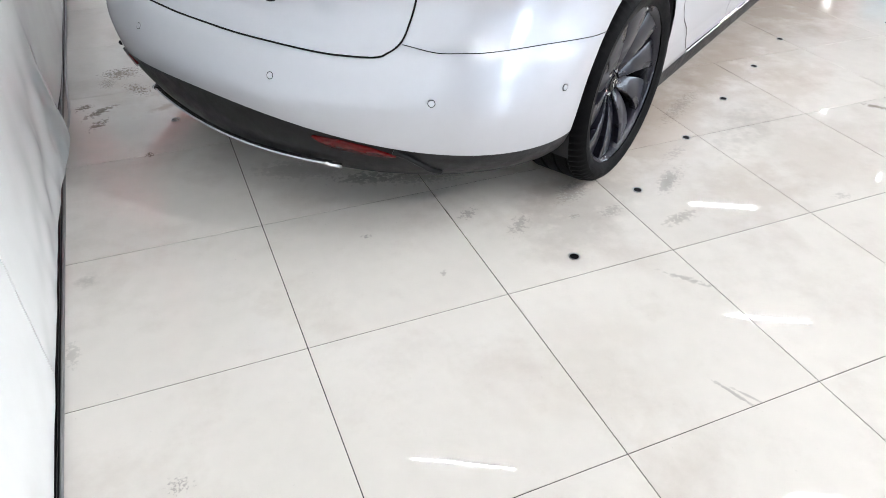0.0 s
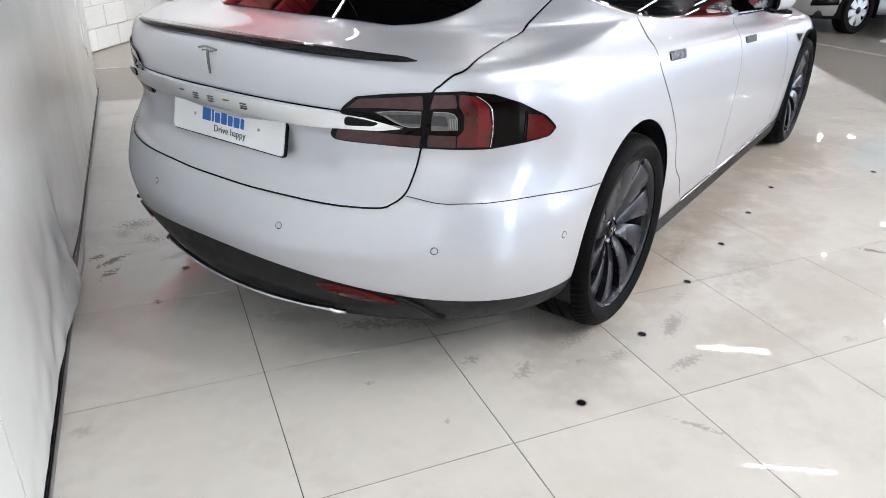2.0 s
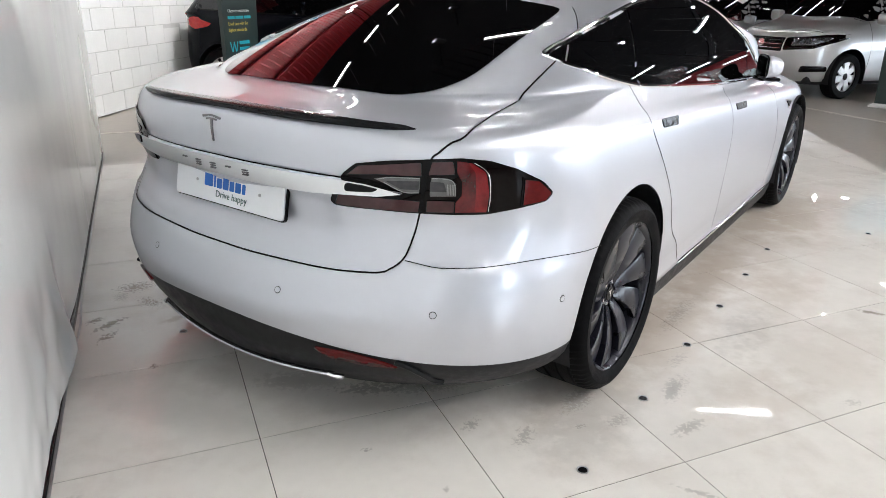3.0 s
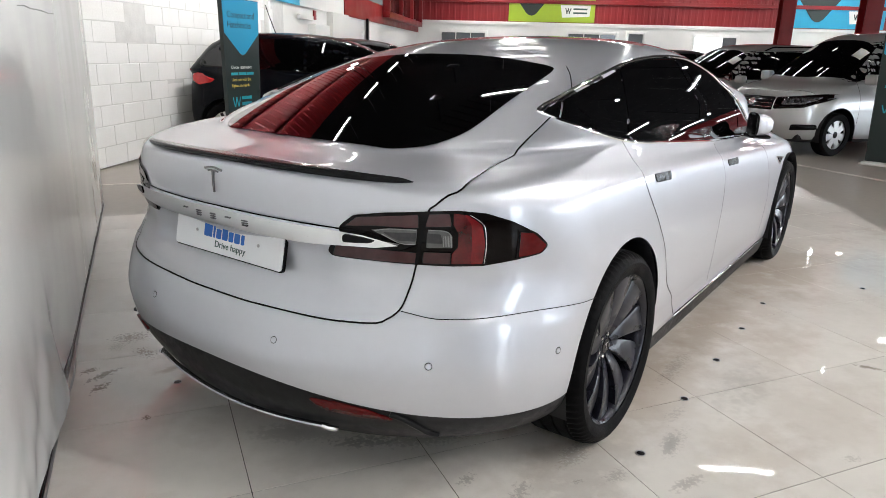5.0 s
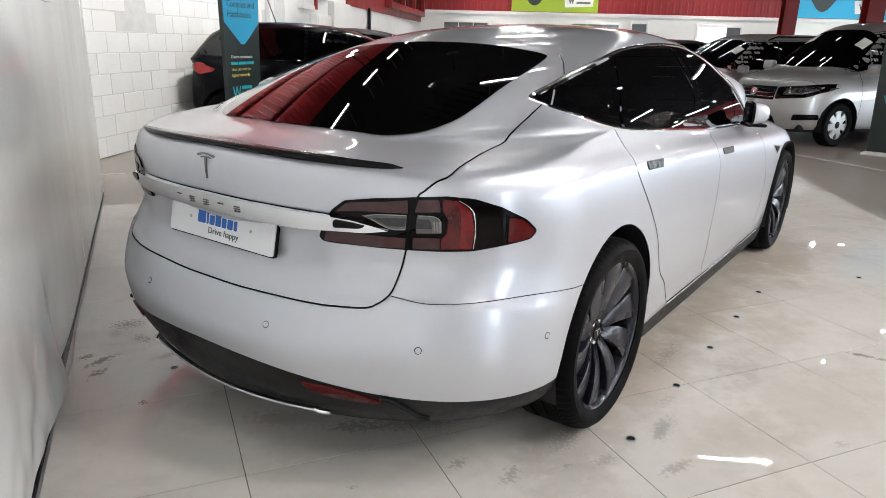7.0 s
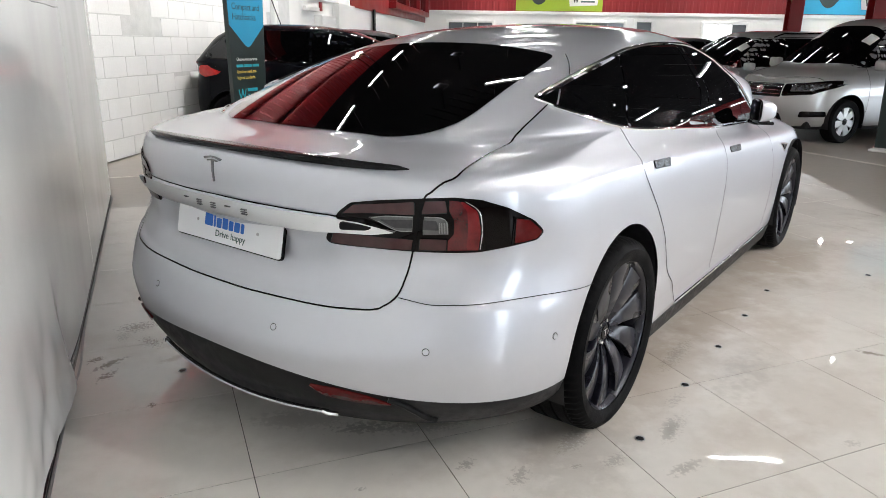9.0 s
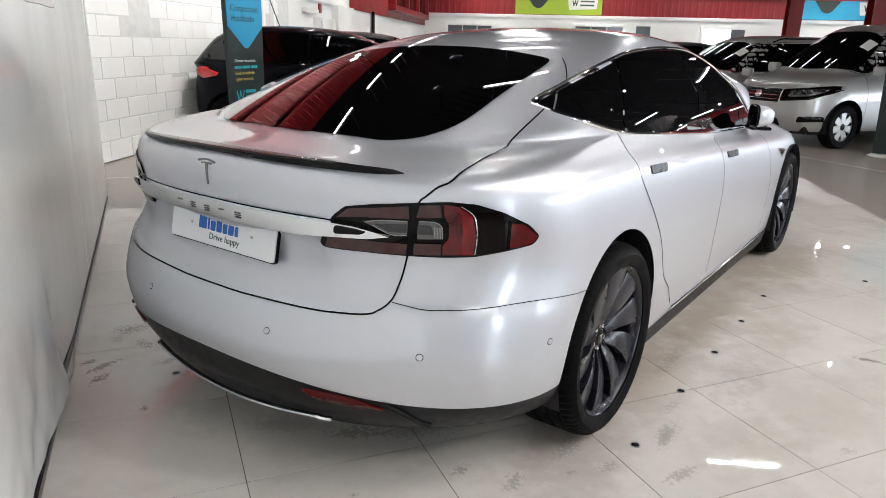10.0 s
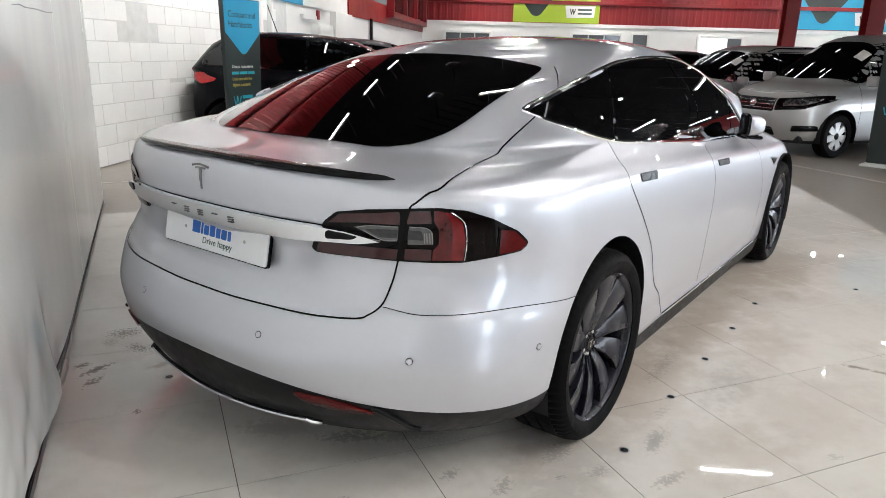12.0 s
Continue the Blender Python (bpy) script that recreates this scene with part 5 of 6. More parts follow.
for side in (1, -1):
    mir = part("door_mirror", mirror_shell(0.080, 0.060, 0.105), M_PAINT, car, "silver door mirror", 180, m=pose(side * 0.905, 1.93, 1.012, 0, 0, side * -58))
    part("mirror_glass", boxed(-0.070, 0.070, -0.008, 0.000, -0.052, 0.052, 0.004, 2), M_GLASS, mir)
    part("mirror_rim", mirror_shell(0.0825, 0.0645, 0.022), M_SATIN, mir, "black mirror surround", 180, m=pose(0, -0.004, 0))
    part("mirror_lower", boxed(-0.060, 0.060, 0.012, 0.085, -0.074, -0.056, 0.008, 2), M_SATIN, mir)
    part("mirror_arm", boxed(-0.13, -0.02, 0.0, 0.05, -0.082, -0.058, 0.010, 2) if side > 0 else boxed(0.02, 0.13, 0.0, 0.05, -0.082, -0.058, 0.010, 2), M_SATIN, mir)
    # headlamps, for the car is whole
    part("headlamp", skin.patch(rounded([(side * 0.45, 0.66), (side * 0.62, 0.70), (side * 0.80, 0.75), (side * 0.83, 0.71), (side * 0.62, 0.63)], 0.03), from_front, 0.004, 0.05), M_LAMP_CLEAR, car, "", 180)


# ---------------------------------------------------------------- the other cars
M_PAINT_DARK = paint("black_blue_paint", (0.003, 0.0035, 0.005), 0.25, 0.05, 0.10, 0.02)
M_PAINT_SILVER = paint("silver_paint", (0.44, 0.44, 0.435), 0.36, 0.6)
M_PAINT_GREY = paint("dark_grey_paint", (0.045, 0.047, 0.05), 0.30, 0.5, 0.7, 0.2)
M_PAINT_RED = paint("red_paint", (0.35, 0.012, 0.014), 0.33, 0.2)
M_PAINT_WHITE = paint("white_paint", (0.70, 0.70, 0.70), 0.30, 0.0)
M_TAIL_RED = mat("red_tail_lens", (0.42, 0.012, 0.012), 0.08, 0, 0.3, 30, rough_vary=0)
M_HUBCAP = mat("silver_hubcap", (0.55, 0.55, 0.54), 0.36, 0.6, 0.05, 9)
M_HEADLAMP = mat("headlamp_glass", (0.10, 0.10, 0.105), 0.06, 0.6, 0.5, 25, coat=1.0)
M_PAPER = mat("white_paper", (0.78, 0.78, 0.76), 0.6, 0, 0.02, 10)

MPV = Shell((
    (0.20, -0.80, 0.20, 0.84, 0.20, 0.84, 0.20, 3.45, 0), (0.30, -0.85, 0.30, 0.885, 0.30, 0.88, 0.28, 3.52, 0), (0.50, -0.86, 0.50, 0.897, 0.50, 0.89, 0.45, 3.56, 0),
    (0.70, -0.86, 0.72, 0.897, 0.70, 0.885, 0.62, 3.55, 0), (0.85, -0.85, 0.88, 0.89, 0.82, 0.87, 0.78, 3.50, 0), (0.95, -0.85, 0.98, 0.875, 0.93, 0.835, 0.89, 3.36, 0),
    (1.02, -0.85, 1.04, 0.86, 1.00, 0.80, 1.00, 3.02, 0), (1.06, -0.84, 1.08, 0.85, 1.05, 0.785, 1.07, 2.72, 0), (1.25, -0.82, 1.26, 0.80, 1.24, 0.745, 1.25, 2.42, 0),
    (1.50, -0.78, 1.51, 0.72, 1.50, 0.68, 1.50, 2.00, 0), (1.68, -0.72, 1.68, 0.64, 1.68, 0.61, 1.68, 1.66, 0), (1.76, -0.62, 1.76, 0.54, 1.76, 0.51, 1.76, 1.38, 0),
    (1.80, -0.30, 1.80, 0.30, 1.80, 0.28, 1.80, 0.98, 0), (1.81, 0.20, 1.81, 0.01, 1.81, 0.01, 1.81, 0.60, 0)), 2.68, 0.365, 0.335, 7.0, 4, 70, 30, (4.0, 5.0), None, 0.35)
HATCH = Shell((
    (0.22, -0.62, 0.20, 0.84, 0.20, 0.84, 0.20, 3.28, 0), (0.35, -0.67, 0.32, 0.875, 0.32, 0.87, 0.30, 3.36, 0), (0.55, -0.69, 0.52, 0.89, 0.52, 0.88, 0.48, 3.40, 0),
    (0.75, -0.68, 0.74, 0.89, 0.70, 0.875, 0.62, 3.38, 0), (0.90, -0.66, 0.90, 0.88, 0.82, 0.85, 0.74, 3.30, 0), (0.99, -0.64, 1.00, 0.86, 0.92, 0.80, 0.84, 3.12, 0),
    (1.03, -0.63, 1.05, 0.84, 0.97, 0.77, 0.93, 2.80, 0), (1.06, -0.61, 1.08, 0.82, 1.00, 0.75, 1.00, 2.45, 0), (1.20, -0.50, 1.20, 0.77, 1.19, 0.70, 1.19, 2.15, 0),
    (1.38, -0.34, 1.38, 0.68, 1.37, 0.62, 1.37, 1.72, 0), (1.48, -0.16, 1.48, 0.60, 1.48, 0.54, 1.48, 1.40, 0), (1.53, 0.05, 1.53, 0.48, 1.53, 0.42, 1.53, 1.10, 0),
    (1.55, 0.30, 1.55, 0.20, 1.55, 0.20, 1.55, 0.80, 0), (1.555, 0.40, 1.555, 0.01, 1.555, 0.01, 1.555, 0.60, 0)), 2.55, 0.365, 0.335, 7.0, 4, 60, 28, (3.0, 4.5), None, 0.35)

MPV_FORM = dict(
    side=[(-0.70, 1.13), (0.5, 1.11), (1.9, 1.10), (2.45, 1.10), (2.10, 1.40), (1.78, 1.58), (1.2, 1.64), (-0.5, 1.64), (-0.66, 1.5)], cuts=[(0.25, 0.25), (1.18, 1.12), (2.10, 1.92)],
    screen=[(0, 2.66), (0.45, 2.58), (0.68, 2.38), (0.60, 1.88), (0.50, 1.74), (0, 1.70)], rear=[(-0.62, 1.15), (0.62, 1.15), (0.52, 1.62), (-0.52, 1.62)],
    lamp=[(0.36, 0.825), (0.60, 0.850), (0.80, 0.890), (0.875, 0.885), (0.84, 0.790), (0.70, 0.690), (0.37, 0.655)], grille=[(-0.355, 0.640), (0.355, 0.640), (0.35, 0.825), (-0.35, 0.825)],
    intake=[(-0.42, 0.30), (0.42, 0.30), (0.38, 0.42), (-0.38, 0.42)], fog=[(0.60, 0.37), (0.82, 0.39), (0.82, 0.465), (0.62, 0.455)],
    tail=[(0.72, 0.95), (0.83, 0.95), (0.80, 1.30), (0.74, 1.28)], width=0.885, half=0.89, gaps=[(0.42, 0.30), (1.40, 0.30), (2.30, 0.35)], wheel=0.315)
HATCH_FORM = dict(
    side=[(-0.34, 1.14), (0, 1.10), (1.0, 1.07), (1.85, 1.05), (2.08, 1.055), (1.75, 1.28), (1.45, 1.40), (0.9, 1.455), (0.25, 1.45), (-0.12, 1.36)], cuts=[(0.20, 0.35), (1.05, 1.00)],
    screen=[(0, 2.40), (0.42, 2.32), (0.64, 2.12), (0.55, 1.68), (0.46, 1.52), (0, 1.46)], rear=[(-0.55, 1.12), (0.55, 1.12), (0.46, 1.40), (-0.46, 1.40)],
    lamp=[(0.42, 0.655), (0.60, 0.70), (0.80, 0.765), (0.83, 0.71), (0.64, 0.63), (0.44, 0.60)], grille=[(-0.42, 0.58), (0.42, 0.58), (0.40, 0.655), (-0.40, 0.655)],
    intake=[(-0.55, 0.28), (0.55, 0.28), (0.48, 0.44), (-0.48, 0.44)], fog=[(0.58, 0.32), (0.80, 0.37), (0.78, 0.44), (0.60, 0.42)],
    tail=[(0.52, 0.93), (0.70, 0.90), (0.80, 0.86), (0.868, 0.90), (0.868, 1.00), (0.80, 1.02), (0.66, 0.995)], width=0.875, half=0.88, gaps=[(0.38, 0.32), (1.28, 0.30), (2.20, 0.35)], wheel=0.325)


def plain_wheel(parent, r):
    w = new("wheel")
    w.parent = parent
    tw = 0.10
    part("tyre", lathe([(0.205, -tw), (0.225, -tw - 0.004), (r - 0.03, -tw - 0.006), (r - 0.004, -tw + 0.02), (r, 0), (r - 0.004, tw - 0.02), (r - 0.03, tw + 0.006), (0.225, tw + 0.004), (0.205, tw)], 48), M_RUBBER, w, "", 40)
    rim = part("hubcap", lathe([(0.0, 0.085), (0.05, 0.088), (0.075, 0.080), (0.085, 0.060), (0.20, 0.052), (0.208, -tw)], 42), M_SATIN, w, "", 50)
    for k in range(7):
        bm = bmesh.new()
        pts = [(0.045, -0.021), (0.105, -0.046), (0.150, -0.045), (0.19, -0.062), (0.207, -0.050), (0.210, 0.0), (0.207, 0.050), (0.19, 0.062), (0.150, 0.045), (0.105, 0.046), (0.045, 0.021)]
        lo = [bm.verts.new((0.088 - 0.10 * (a - 0.05) * 0.9 * (a > 0.1) * 0.5, b, a)) for a, b in pts]
        top = bm.faces.new(lo)
        ex = bmesh.ops.extrude_face_region(bm, geom=[top])["geom"]
        for v in ex:
            if isinstance(v, bmesh.types.BMVert):
                v.co.x -= 0.025
        part("spoke", bm, M_HUBCAP, rim, "", 30, m=Matrix.Rotation(2 * math.pi * k / 7, 4, "X"))
    part("rim_ring", lathe([(0.200, 0.066), (0.212, 0.076), (0.221, 0.072), (0.221, 0.05)], 42), M_HUBCAP, rim, "", 60)
    return w


def other_car(name, sh, form, material, m, label, group="", rails=False, paper=False):
    c = thing(name, m, label, "car", group)
    sh.part("body", lambda p, v: v >= 0.35, material, c)
    sh.part("lower_trim", lambda p, v: v < 0.35, M_BLACK, c)
    part("underbody", boxed(-0.70, 0.70, -0.5, sh.axle + 0.6, 0.20, 0.34, 0.05), M_BLACK, c)
    arch_liners(c, sh, form["half"] - 0.012)
    for side in (1, -1):
        lay = from_side(side)
        whole = [tuple(p) for p in smooth_line(form["side"], 4, True)]
        rest, glazing = whole, []
        for a, b in form["cuts"]:
            glazing.append(sh.sheet("side_window", cut_outline(rest, (a - 0.02, 1.0), (b - 0.02, 1.7), 1), lay, M_GLASS, c, "", 0.004, 0.1))
            rest = cut_outline(rest, (a + 0.02, 1.0), (b + 0.02, 1.7), -1)
        glazing.append(sh.sheet("side_window", rest, lay, M_GLASS, c, "", 0.004, 0.1))
        bend = curve_of(max(glazing, key=lambda g: len(g.data.vertices)))
        for g in glazing:
            even_out(g, bend, 0, side)
        part("window_surround", sh.patch([((a - 0.9) * 1.02 + 0.9, (b - 1.3) * 1.07 + 1.3) for a, b in whole], lay, 0.0015, 0.12, None, 0.004), M_SATIN, c, "", 180)
        for a, lowz in form["gaps"]:
            part("door_gap", sh.seam([(a + 0.02, 1.08), (a, 0.9), (a, 0.6), (a + 0.03, lowz)], 0.006, lay=lay), M_SATIN, c)
        for a in (form["gaps"][0][0] + 0.12, form["gaps"][1][0] + 0.12):
            part("door_handle", sh.patch(rounded([(a, 0.90), (a + 0.18, 0.90), (a + 0.18, 0.93), (a, 0.93)], 0.01), lay, 0.015, 0.06, None, 0.016), material, c)
        lamp = part("headlamp", sh.patch(rounded([(side * a, b) for a, b in form["lamp"]], 0.03), from_front, 0.004, 0.05), M_LAMP_BASE, c, "", 180)
        mid = np.mean(form["lamp"], 0)
        part("lamp_lens", sh.patch(rounded([(side * (mid[0] + (a - mid[0]) * 0.66), mid[1] + (b - mid[1]) * 0.55) for a, b in form["lamp"]], 0.02), from_front, 0.007, 0.05, None, 0.003), M_HEADLAMP, lamp, "", 180)
        part("fog_lamp_recess", sh.patch(rounded([(side * a, b) for a, b in form["fog"]], 0.02), from_front, 0.004, 0.05), M_SATIN, c, "", 180)
        part("tail_lamp", sh.patch(rounded([(side * a, b) for a, b in form["tail"]], 0.02), from_rear, 0.012, 0.04), M_TAIL_RED, c, "", 180)
        mir = part("door_mirror", boxed(-0.10, 0.10, -0.05, 0.08, -0.075, 0.075, 0.04, 3), material, c, "", 180, m=pose(side * 0.96, form["cuts"][-1][0] + 0.12 if sh is MPV else 1.95, 1.10))
        part("mirror_glass", boxed(-0.085, 0.085, -0.056, -0.046, -0.06, 0.06, 0.01, 2), M_GLASS, mir)
    half = form["screen"]
    scr = smooth_line(half + [(-a, b) for a, b in half[-2:0:-1]], 4, True)
    screen = sh.sheet("windscreen", [tuple(p) for p in scr], from_above, M_GLASS, c, "", 0.004, 0.1)
    even_out(screen, curve_of(screen, 2), 2)
    sh.sheet("rear_window", rounded(form["rear"], 0.06), from_rear, M_GLASS, c, "", 0.006, 0.1)
    grille = part("grille", sh.patch(rounded(form["grille"], 0.02), from_front, 0.004, 0.06), M_SATIN, c, "", 180)
    z0, z1 = form["grille"][0][1], form["grille"][2][1]
    for k in (0.22, 0.5, 0.78):
        z = z0 + (z1 - z0) * k
        part("grille_bar", sh.patch([(-0.34, z - 0.003), (0.34, z - 0.003), (0.34, z + 0.003), (-0.34, z + 0.003)], from_front, 0.008, 0.06, None, 0.005), M_SILVERTRIM, grille)
    p, nrm = sh.hit((0, 2.2, (z0 + z1) / 2 + 0.01), (0, 1, 0), 0.008)
    part("badge", lathe([(0, 0.008), (0.04, 0.008), (0.048, 0.010), (0.056, 0.008), (0.058, 0)], 30, axis="z"), M_SILVERTRIM, grille, m=Matrix.Translation(p) @ nrm.to_track_quat("Z", "Y").to_matrix().to_4x4())
    part("air_intake", sh.patch(rounded(form["intake"], 0.03), from_front, 0.003, 0.08), M_SATIN, c, "", 180)
    part("bonnet_gap", sh.seam([(x * 0.76, sh.axle + 0.66 - 0.28 * x * x) for x in np.linspace(-1, 1, 9)], 0.006, 0.002, 6, from_above), M_SATIN, c)
    if rails:
        for side in (1, -1):
            part("roof_rail", bead([(p + Vector((0, 0, 0.045 * smooth01(min(i, 20 - i) / 3)))) for i, p in enumerate(sh.line([(side * 0.60, y) for y in np.linspace(-0.4, 1.35, 21)], from_above, 0.0, 1))], 0.014), M_SATIN, c)
    if paper:
        for x, y in ((-0.50, 1.98), (0.46, 1.90)):
            sh.sheet("price_sheet", [(x - 0.075, y - 0.10), (x + 0.075, y - 0.10), (x + 0.075, y + 0.10), (x - 0.075, y + 0.10)], from_above, M_PAPER, c, "white price sheet in the windscreen", 0.006, 0.08)
    w = plain_wheel(c, form["wheel"])
    for k, (y, side) in enumerate(((0, 1), (0, -1), (sh.axle, 1), (sh.axle, -1))):
        mm = Matrix.Translation((side * (form["half"] - 0.125), y, form["wheel"])) @ (Matrix.Rotation(math.pi, 4, "Z") if side < 0 else Matrix.Identity(4))
        if k:
            copy_thing(w, mm)
        else:
            w.matrix_basis = mm
    return c


ROW = "cars parked side by side"
FLOOR = -0.014
van = other_car("people_carrier", MPV, MPV_FORM, M_PAINT_SILVER, pose(11.94, 7.30, FLOOR, 0, 0, 90) @ Matrix.Diagonal((1, 1, 1.03, 1)), "silver people carrier with seven-spoke wheel covers, parked nose out", ROW, paper=True)
other_car("estate_car", MPV, MPV_FORM, M_PAINT_SILVER, pose(12.10, 9.95, FLOOR, 0, 0, 90) @ Matrix.Diagonal((1, 1, 0.93, 1)), "silver estate car with roof rails, parked nose out", ROW, rails=True, paper=True)
for k, (mt, word) in enumerate(((M_PAINT_GREY, "dark grey"), (M_PAINT_DARK, "black"), (M_PAINT_RED, "red"), (M_PAINT_DARK, "black"), (M_PAINT_GREY, "dark grey"), (M_PAINT_WHITE, "white"))):
    other_car("hatchback_car", HATCH, HATCH_FORM, mt, pose(11.8 + 0.1 * (k % 3), 12.6 + 2.6 * k, FLOOR, 0, 0, 90), word + " hatchback parked nose out in the row", ROW, paper=k < 2)
suv = other_car("hatchback_car", HATCH, HATCH_FORM, M_PAINT_DARK, pose(1.20, 9.58, FLOOR, 0, 0, -28.5 - 90), "black hatchback parked tail to the white block wall")
aer = HATCH.hit((0, 0.42, 0.5), (0, 0, 1))[0]
part("aerial", bead([aer, aer + Vector((0, -0.06, 0.16)), aer + Vector((0, -0.13, 0.36))], 0.006, 6), M_SATIN, suv)
other_car("hatchback_car", HATCH, HATCH_FORM, M_PAINT_GREY, pose(2.75, 12.35, FLOOR, 0, 0, -28.5 - 90), "dark grey hatchback parked beside the black one")


# ---------------------------------------------------------------- signs
M_SIGN_BLUE = mat("sign_blue", (0.02, 0.34, 0.58), 0.35, 0, 0.02, 8)
M_SIGN_DARK = mat("sign_dark_green", (0.020, 0.032, 0.030), 0.35, 0, 0.04, 8)
M_SIGN_GREEN = mat("sign_lime", (0.36, 0.50, 0.03), 0.4, 0, 0.03, 8)
M_SIGN_TEAL = mat("sign_teal_print", (0.02, 0.40, 0.50), 0.4, 0, 0.02, 8)
M_SIGN_YELLOW = mat("sign_yellow_print", (0.70, 0.50, 0.10), 0.4, 0, 0.02, 8)


def totem(m, words):
    """Freestanding board: local x across, z up, face towards -y."""
    t = thing("totem_sign", m, "freestanding dark green and blue showroom board with lettering", "sign", "showroom boards")
    w0, w1, h = 0.31, 0.36, 1.86
    part("board", prism([(-w0, 0.03), (w0, 0.03), (w1, h), (-w1, h)], 0.0, 0.04, "y"), M_SIGN_DARK, t)
    part("edge_strip", prism([(-w0 - 0.012, 0.03), (-w0, 0.03), (-w1, h), (-w1 - 0.012, h)], -0.002, 0.042, "y"), M_SIGN_DARK, t)
    arrow = [(-w1 + 0.005, h - 0.004), (w1 - 0.005, h - 0.004)] + [(w1 - 0.02, h - 0.36)] + rounded([(0.20, h - 0.46), (0.0, h - 0.62), (-0.20, h - 0.46)], 0.09)[5:10] + [(-w1 + 0.02, h - 0.36)]
    part("blue_field", prism(arrow, -0.004, 0.0, "y"), M_SIGN_BLUE, t)
    part("base_plate", boxed(-0.34, 0.34, -0.25, 0.25, 0.0, 0.03, 0.008), M_PAPER, t, "white base plate")
    flat = lambda x, z: pose(x, -0.0045, z, 90, 0, 0)
    if words:
        for k, line in enumerate(("Compact and", "Hatchbacks")):
            lettering(line, 0.100, M_SIGN_DARK, t, flat(-0.28, h - 0.20 - 0.105 * k))
        lettering("Choose reassurance.", 0.050, M_PAPER, t, flat(-0.25, h - 0.74))
        for k, line in enumerate(("Used cars with the", "highest standards.")):
            lettering(line, 0.050, M_SIGN_YELLOW, t, flat(-0.25, h - 0.875 - 0.064 * k))
    x = -0.25
    for wd in (0.13, 0.15, 0.13):
        part("name_bar", boxed(x, x + wd, -0.003, 0.0, h - 0.81, h - 0.78), M_SIGN_TEAL, t)
        x += wd + 0.02
    for k, (dx, tilt) in enumerate(((-0.22, 18), (-0.18, -18), (-0.15, 18), (-0.11, -18))):
        part("logo_stroke", boxed(-0.008, 0.008, -0.003, 0.0, -0.055, 0.055, 0.002, 1), M_SIGN_TEAL, t, m=pose(dx, 0, h - 1.10, 0, -tilt, 0))
    for k in range(2):
        part("name_bar", boxed(-0.06, 0.14, -0.003, 0.0, h - 1.08 - 0.065 * k, h - 1.045 - 0.065 * k), M_SIGN_TEAL, t)
    return t


totem(pose(0.87, 7.55, FLOOR, 0, 0, 50), True)
totem(pose(9.32, 5.57, FLOOR, 0, 0, -67), False)


def banner(m, field, name, label, wide=3.95, high=1.9):
    b = thing(name, m, label, "banner", "wall banners")
    part("sheet", boxed(0, wide, 0.0, 0.02, 0, high, 0.004, 1), field, b)
    part("dark_field", prism([(wide * 0.02, high - 0.002), (wide * 0.52, high - 0.002), (wide * 0.52, high * 0.72)] + rounded([(wide * 0.40, high * 0.34), (wide * 0.265, high * 0.08), (wide * 0.13, high * 0.34)], 0.35)[5:10] + [(wide * 0.02, high * 0.70)], -0.006, 0.0, "y"), M_SIGN_DARK, b)
    card = part("logo_card", prism([(wide * 0.60, high * 0.40), (wide * 0.95, high * 0.40), (wide * 0.94, high * 0.14), (wide * 0.625, high * 0.11)], -0.008, 0.0, "y"), M_PAPER, b)
    for dx, tilt in ((0.02, 18), (0.075, -18), (0.13, 18), (0.185, -18)):
        part("logo_stroke", boxed(-0.022, 0.022, -0.012, -0.008, -0.13, 0.13), M_SIGN_DARK, card, m=pose(wide * 0.665 + dx, 0, high * 0.265, 0, -tilt, 0))
    for k in range(2):
        part("name_bar", boxed(wide * 0.75, wide * 0.91, -0.012, -0.008, high * (0.29 - 0.09 * k), high * (0.33 - 0.09 * k)), M_GREY_PRINT, card)
    return b


banner(at_uv(U_BACK - 0.06, 0.0, 2.80), M_SIGN_GREEN, "wall_banner", "lime green and black banner above the back wall")
banner(at_uv(U_BACK - 0.06, 12.75, 2.80), M_SIGN_BLUE, "wall_banner", "blue and black banner above the back wall")
side_banner = thing("wall_banner", at_uv(12.3, V_LEFT + 0.03, 2.19, 90), "blue and white banner on the side wall", "banner", "wall banners")
part("sheet", boxed(0, 1.7, -0.01, 0.01, 0, 1.3), M_SIGN_BLUE, side_banner)
part("sheet", boxed(1.7, 3.85, -0.01, 0.01, 0, 1.3), M_PAPER, side_banner)

# ---------------------------------------------------------------- red steel and wall fittings


def column(x, y):
    c = tagged(thing("steel_column", pose(x, y, FLOOR, 0, 0, B_TURN), "red painted steel column", "column", "red columns"), kind="structure")
    for s in (-1, 1):
        part("flange", boxed(-0.17, 0.17, s * 0.16 - 0.012, s * 0.16 + 0.012, 0, CEIL, 0.003, 1), M_RED, c)
    part("web", boxed(-0.012, 0.012, -0.148, 0.148, 0, CEIL), M_RED, c)
    part("foot_plate", boxed(-0.26, 0.26, -0.26, 0.26, 0, 0.025, 0.004, 1), M_RED, c)


column(15.6, 13.3)
column(14.0, 9.75)
for z in (3.6, 4.9):
    structure("steel_rail", boxed(V_LEFT, V_RIGHT, -0.16, -0.06, z, z + 0.16, 0.01), M_RED, "red steel rail along the cladding", at_uv(U_BACK, 0))
    structure("steel_rail", boxed(4.2, U_BACK, -0.14, -0.04, z, z + 0.16, 0.01), M_RED, "red steel rail along the cladding", at_uv(0, V_LEFT, 0) @ pose(0, 0, 0, 0, 0, 90))

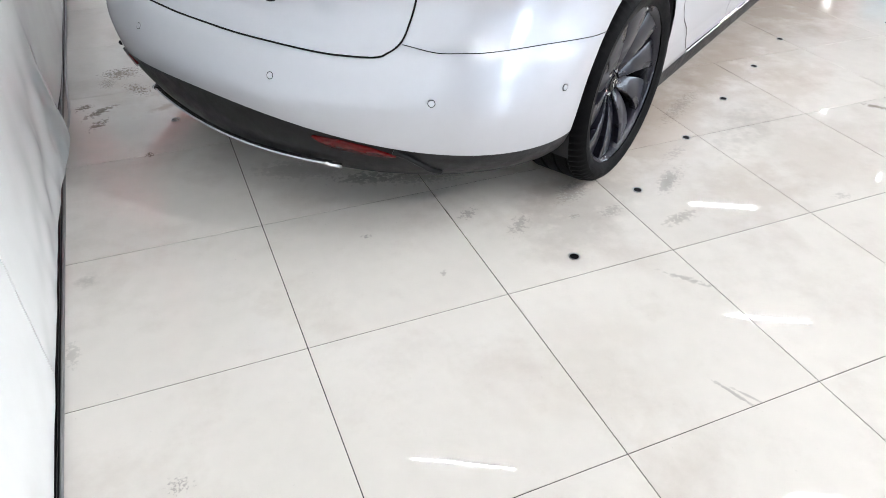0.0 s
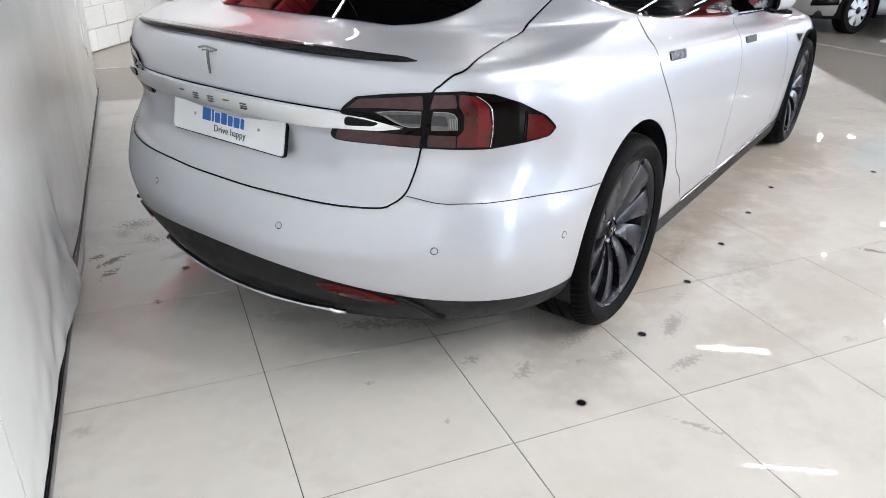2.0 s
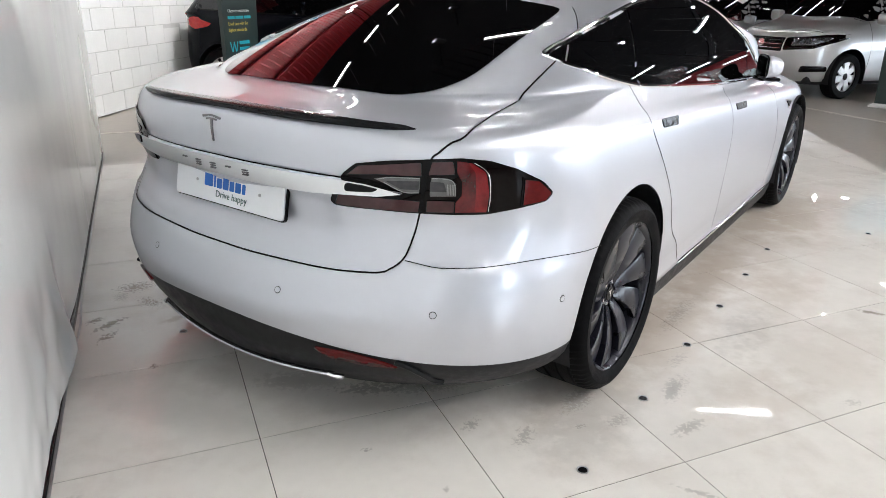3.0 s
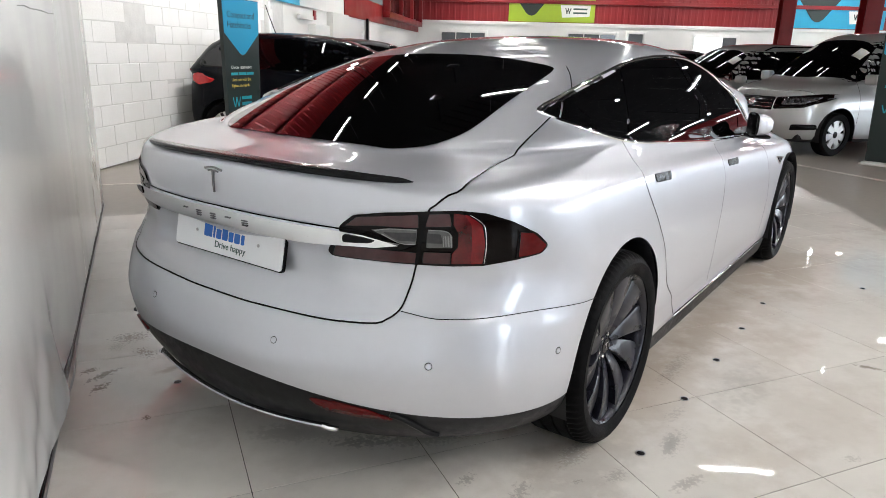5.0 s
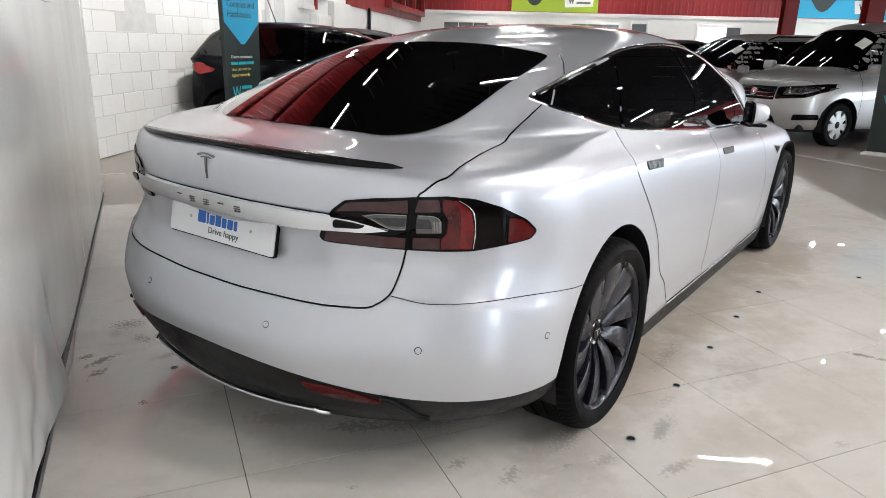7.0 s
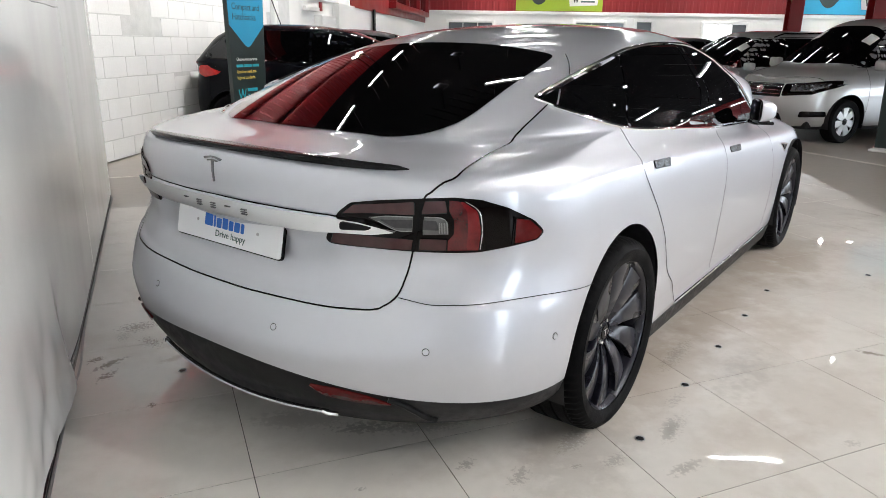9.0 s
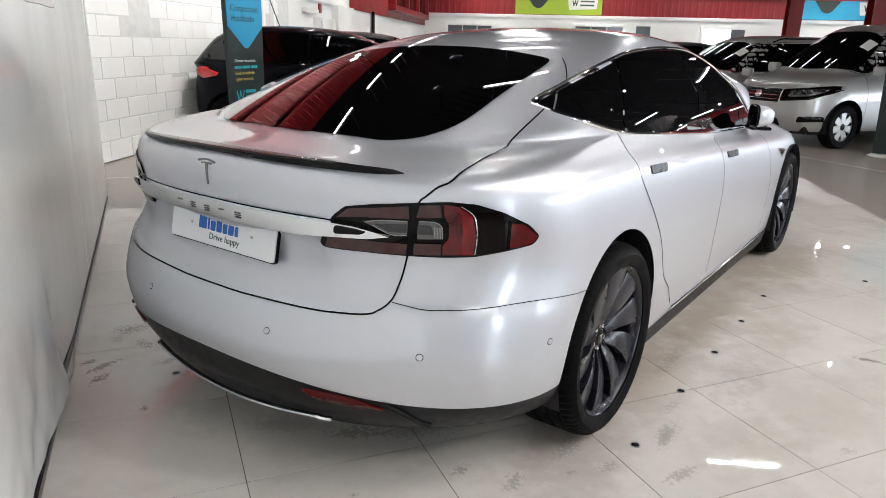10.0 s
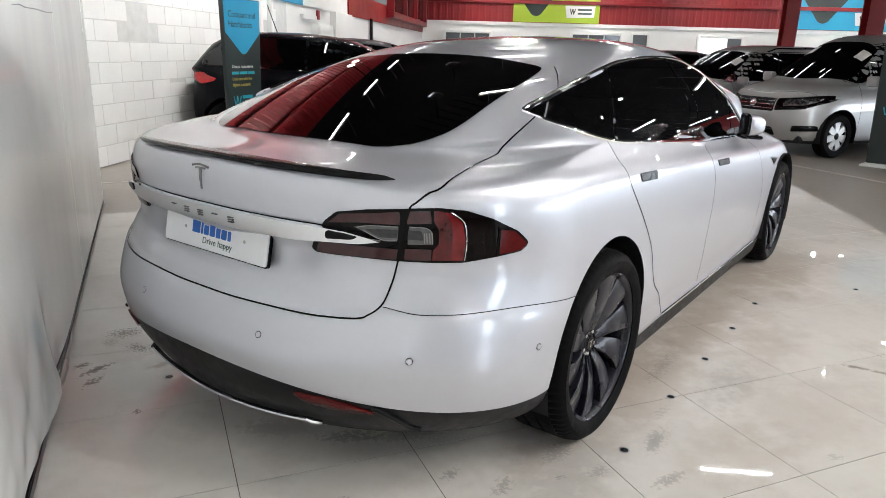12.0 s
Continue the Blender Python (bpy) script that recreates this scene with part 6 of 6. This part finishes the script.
structure("cladding_low", boxed(18.1, U_BACK - 0.01, -0.04, -0.005, 2.2, WHITE_TOP + 0.02), M_RED, "red cladding low on the side wall", at_uv(0, V_LEFT, 0, 90))
structure("wall_pilaster", boxed(16.3, 18.0, -0.16, -0.002, 0, 2.2, 0.01), M_WHITE, "white boxed pilaster on the side wall", at_uv(0, V_LEFT, 0, 90))
structure("wall_post", boxed(20.85, 21.05, -0.10, -0.041, 0, 2.25), M_SATIN, "black post on the side wall", at_uv(0, V_LEFT, 0, 90))
for u in (11.4, 11.95):
    structure("service_pipe", boxed(u - 0.06, u + 0.06, -0.10, -0.001, 0, 3.2, 0.02), M_WHITE, "white painted service pipe on the wall", at_uv(0, V_LEFT, 0, 90))

box_win = tagged(thing("office_window", at_uv(0, V_LEFT, 0, 90), "red framed office window high on the side wall", "window"), kind="structure")
part("window_frame", boxed(23.6, 32.6, -0.30, -0.045, 2.42, 2.62, 0.01), M_RED, box_win)
part("window_frame", boxed(23.6, 32.6, -0.30, -0.045, 4.0, 4.2, 0.01), M_RED, box_win)
for u in (23.7, 26.6, 29.5, 32.5):
    part("window_frame", boxed(u - 0.1, u + 0.1, -0.30, -0.045, 2.62, 4.0, 0.01), M_RED, box_win)
for u in (23.8, 26.7, 29.6):
    part("pane", boxed(u, u + 2.7, -0.16, -0.15, 2.62, 4.0), M_GLASS, box_win)

bell = thing("alarm_bell", at_uv(15.2, V_LEFT, 2.06, 90), "red fire alarm sounder on the white wall", "alarm")
part("dome", lathe([(0, -0.13), (0.07, -0.12), (0.10, -0.07), (0.10, -0.03)], 24, axis="z"), M_RED, bell, m=pose(0, 0, 0, -90, 0, 0) @ Matrix.Diagonal((1, 1, -1, 1)))
part("backing", boxed(-0.10, 0.10, -0.035, 0.0, -0.10, 0.10, 0.01), M_RED, bell)
cab = thing("wall_cabinet", at_uv(15.3, V_LEFT, 1.50, 90), "white metal electrical cabinet on the wall", "cabinet")
part("body", boxed(-0.6, 0.6, -0.18, 0, -0.4, 0.36, 0.012), M_WHITE, cab)
part("door", boxed(-0.56, 0.56, -0.20, -0.181, -0.36, 0.32, 0.006), M_WHITE, cab)
structure("cable_trunk", boxed(13.9, 14.9, -0.08, -0.001, 1.93, 2.02, 0.006), M_WHITE, "white cable trunking on the wall", at_uv(0, V_LEFT, 0, 90))

# small windows in the back wall
M_PANE_DIM = mat("dim_window_glass", (0.10, 0.11, 0.12), 0.05, 0, 0.1, 3)
M_PANE_LIT = glow("daylit_pane", (0.92, 0.96, 1.0), 1.5)
for k, (v0, v1, z0, z1, lit) in enumerate(((2.74, 5.05, 1.55, 2.36, False), (5.5, 6.3, 1.5, 2.42, False), (8.5, 10.5, 1.55, 2.36, True), (-3.2, -1.0, 1.5, 2.3, False))):
    w = tagged(thing("window_%d" % (k + 2), at_uv(U_BACK, 0), "small white framed window in the back wall", "window"), kind="structure")
    for a in (v0, v1):
        part("window_frame", boxed(a - 0.06, a + 0.06, -0.08, -0.001, z0 - 0.06, z1 + 0.06, 0.006), M_WHITE, w)
    for z in (z0, z1):
        part("window_frame", boxed(v0 + 0.06, v1 - 0.06, -0.08, -0.001, z - 0.06, z + 0.06, 0.006), M_WHITE, w)
    n = max(1, round((v1 - v0) / 0.7))
    for i in range(n):
        a, b = v0 + 0.06 + (v1 - v0 - 0.12) * i / n, v0 + 0.06 + (v1 - v0 - 0.12) * (i + 1) / n
        part("pane", boxed(a + 0.02, b - 0.02, -0.03, -0.012, z0 + 0.06, z1 - 0.06), M_PANE_LIT if lit and i < 2 else M_PANE_DIM, w)
structure("wall_ledge", boxed(V_LEFT, V_RIGHT, -0.10, -0.001, 2.62, 2.76, 0.01), M_WHITE, "white ledge along the top of the back wall", at_uv(U_BACK, 0))


# ---------------------------------------------------------------- floor fixings and the painted block wall
def floor_cap(x, y):
    c = thing("floor_fixing", pose(x, y, 0.0), "dark round metal cap set in the floor tile", "floor fixing", "floor fixings")
    part("ring", lathe([(0.0185, 0.0), (0.0190, 0.0022), (0.016, 0.0028), (0.0145, 0.001), (0.0145, 0.0)], 24, axis="z"), M_STEEL, c)
    part("cap", lathe([(0.0, 0.0016), (0.0135, 0.0014), (0.0142, 0.0002)], 24, axis="z"), M_SATIN, c)
    return c


for x, y in ((0.880, 0.684), (1.307, 0.939), (1.741, 1.203), (2.152, 1.448), (2.57, 1.70), (2.99, 1.95), (3.82, 1.94), (-0.178, 2.064), (0.10, 1.90)):
    floor_cap(x, y)

block_wall = tagged(thing("block_wall", at_uv(0, V_LEFT, 0, 90), "white painted concrete block wall", "wall"), kind="structure")
rng = random.Random(4)
shared = []
for k in range(4):
    bm = boxed(0.003, 0.4435, -0.007, 0.05, 0.003, 0.2185, 0.002 + 0.0007 * k, 1)
    shared.append(bm)
meshes = []
for c in range(14):
    shift = 0.0 if c % 2 else 0.225
    for k in range(18):
        u = 4.05 + shift + 0.45 * k
        if u > 12.7:
            continue
        if len(meshes) < 4:
            ob = obj("block", shared[len(meshes)], M_BLOCK, block_wall)
            meshes.append(ob.data)
        else:
            ob = new("block", rng.choice(meshes))
            ob.parent = block_wall
        ob.matrix_basis = pose(u, rng.uniform(-0.0035, 0.0035), 0.225 * c, rng.uniform(-0.25, 0.25), 0, 0)
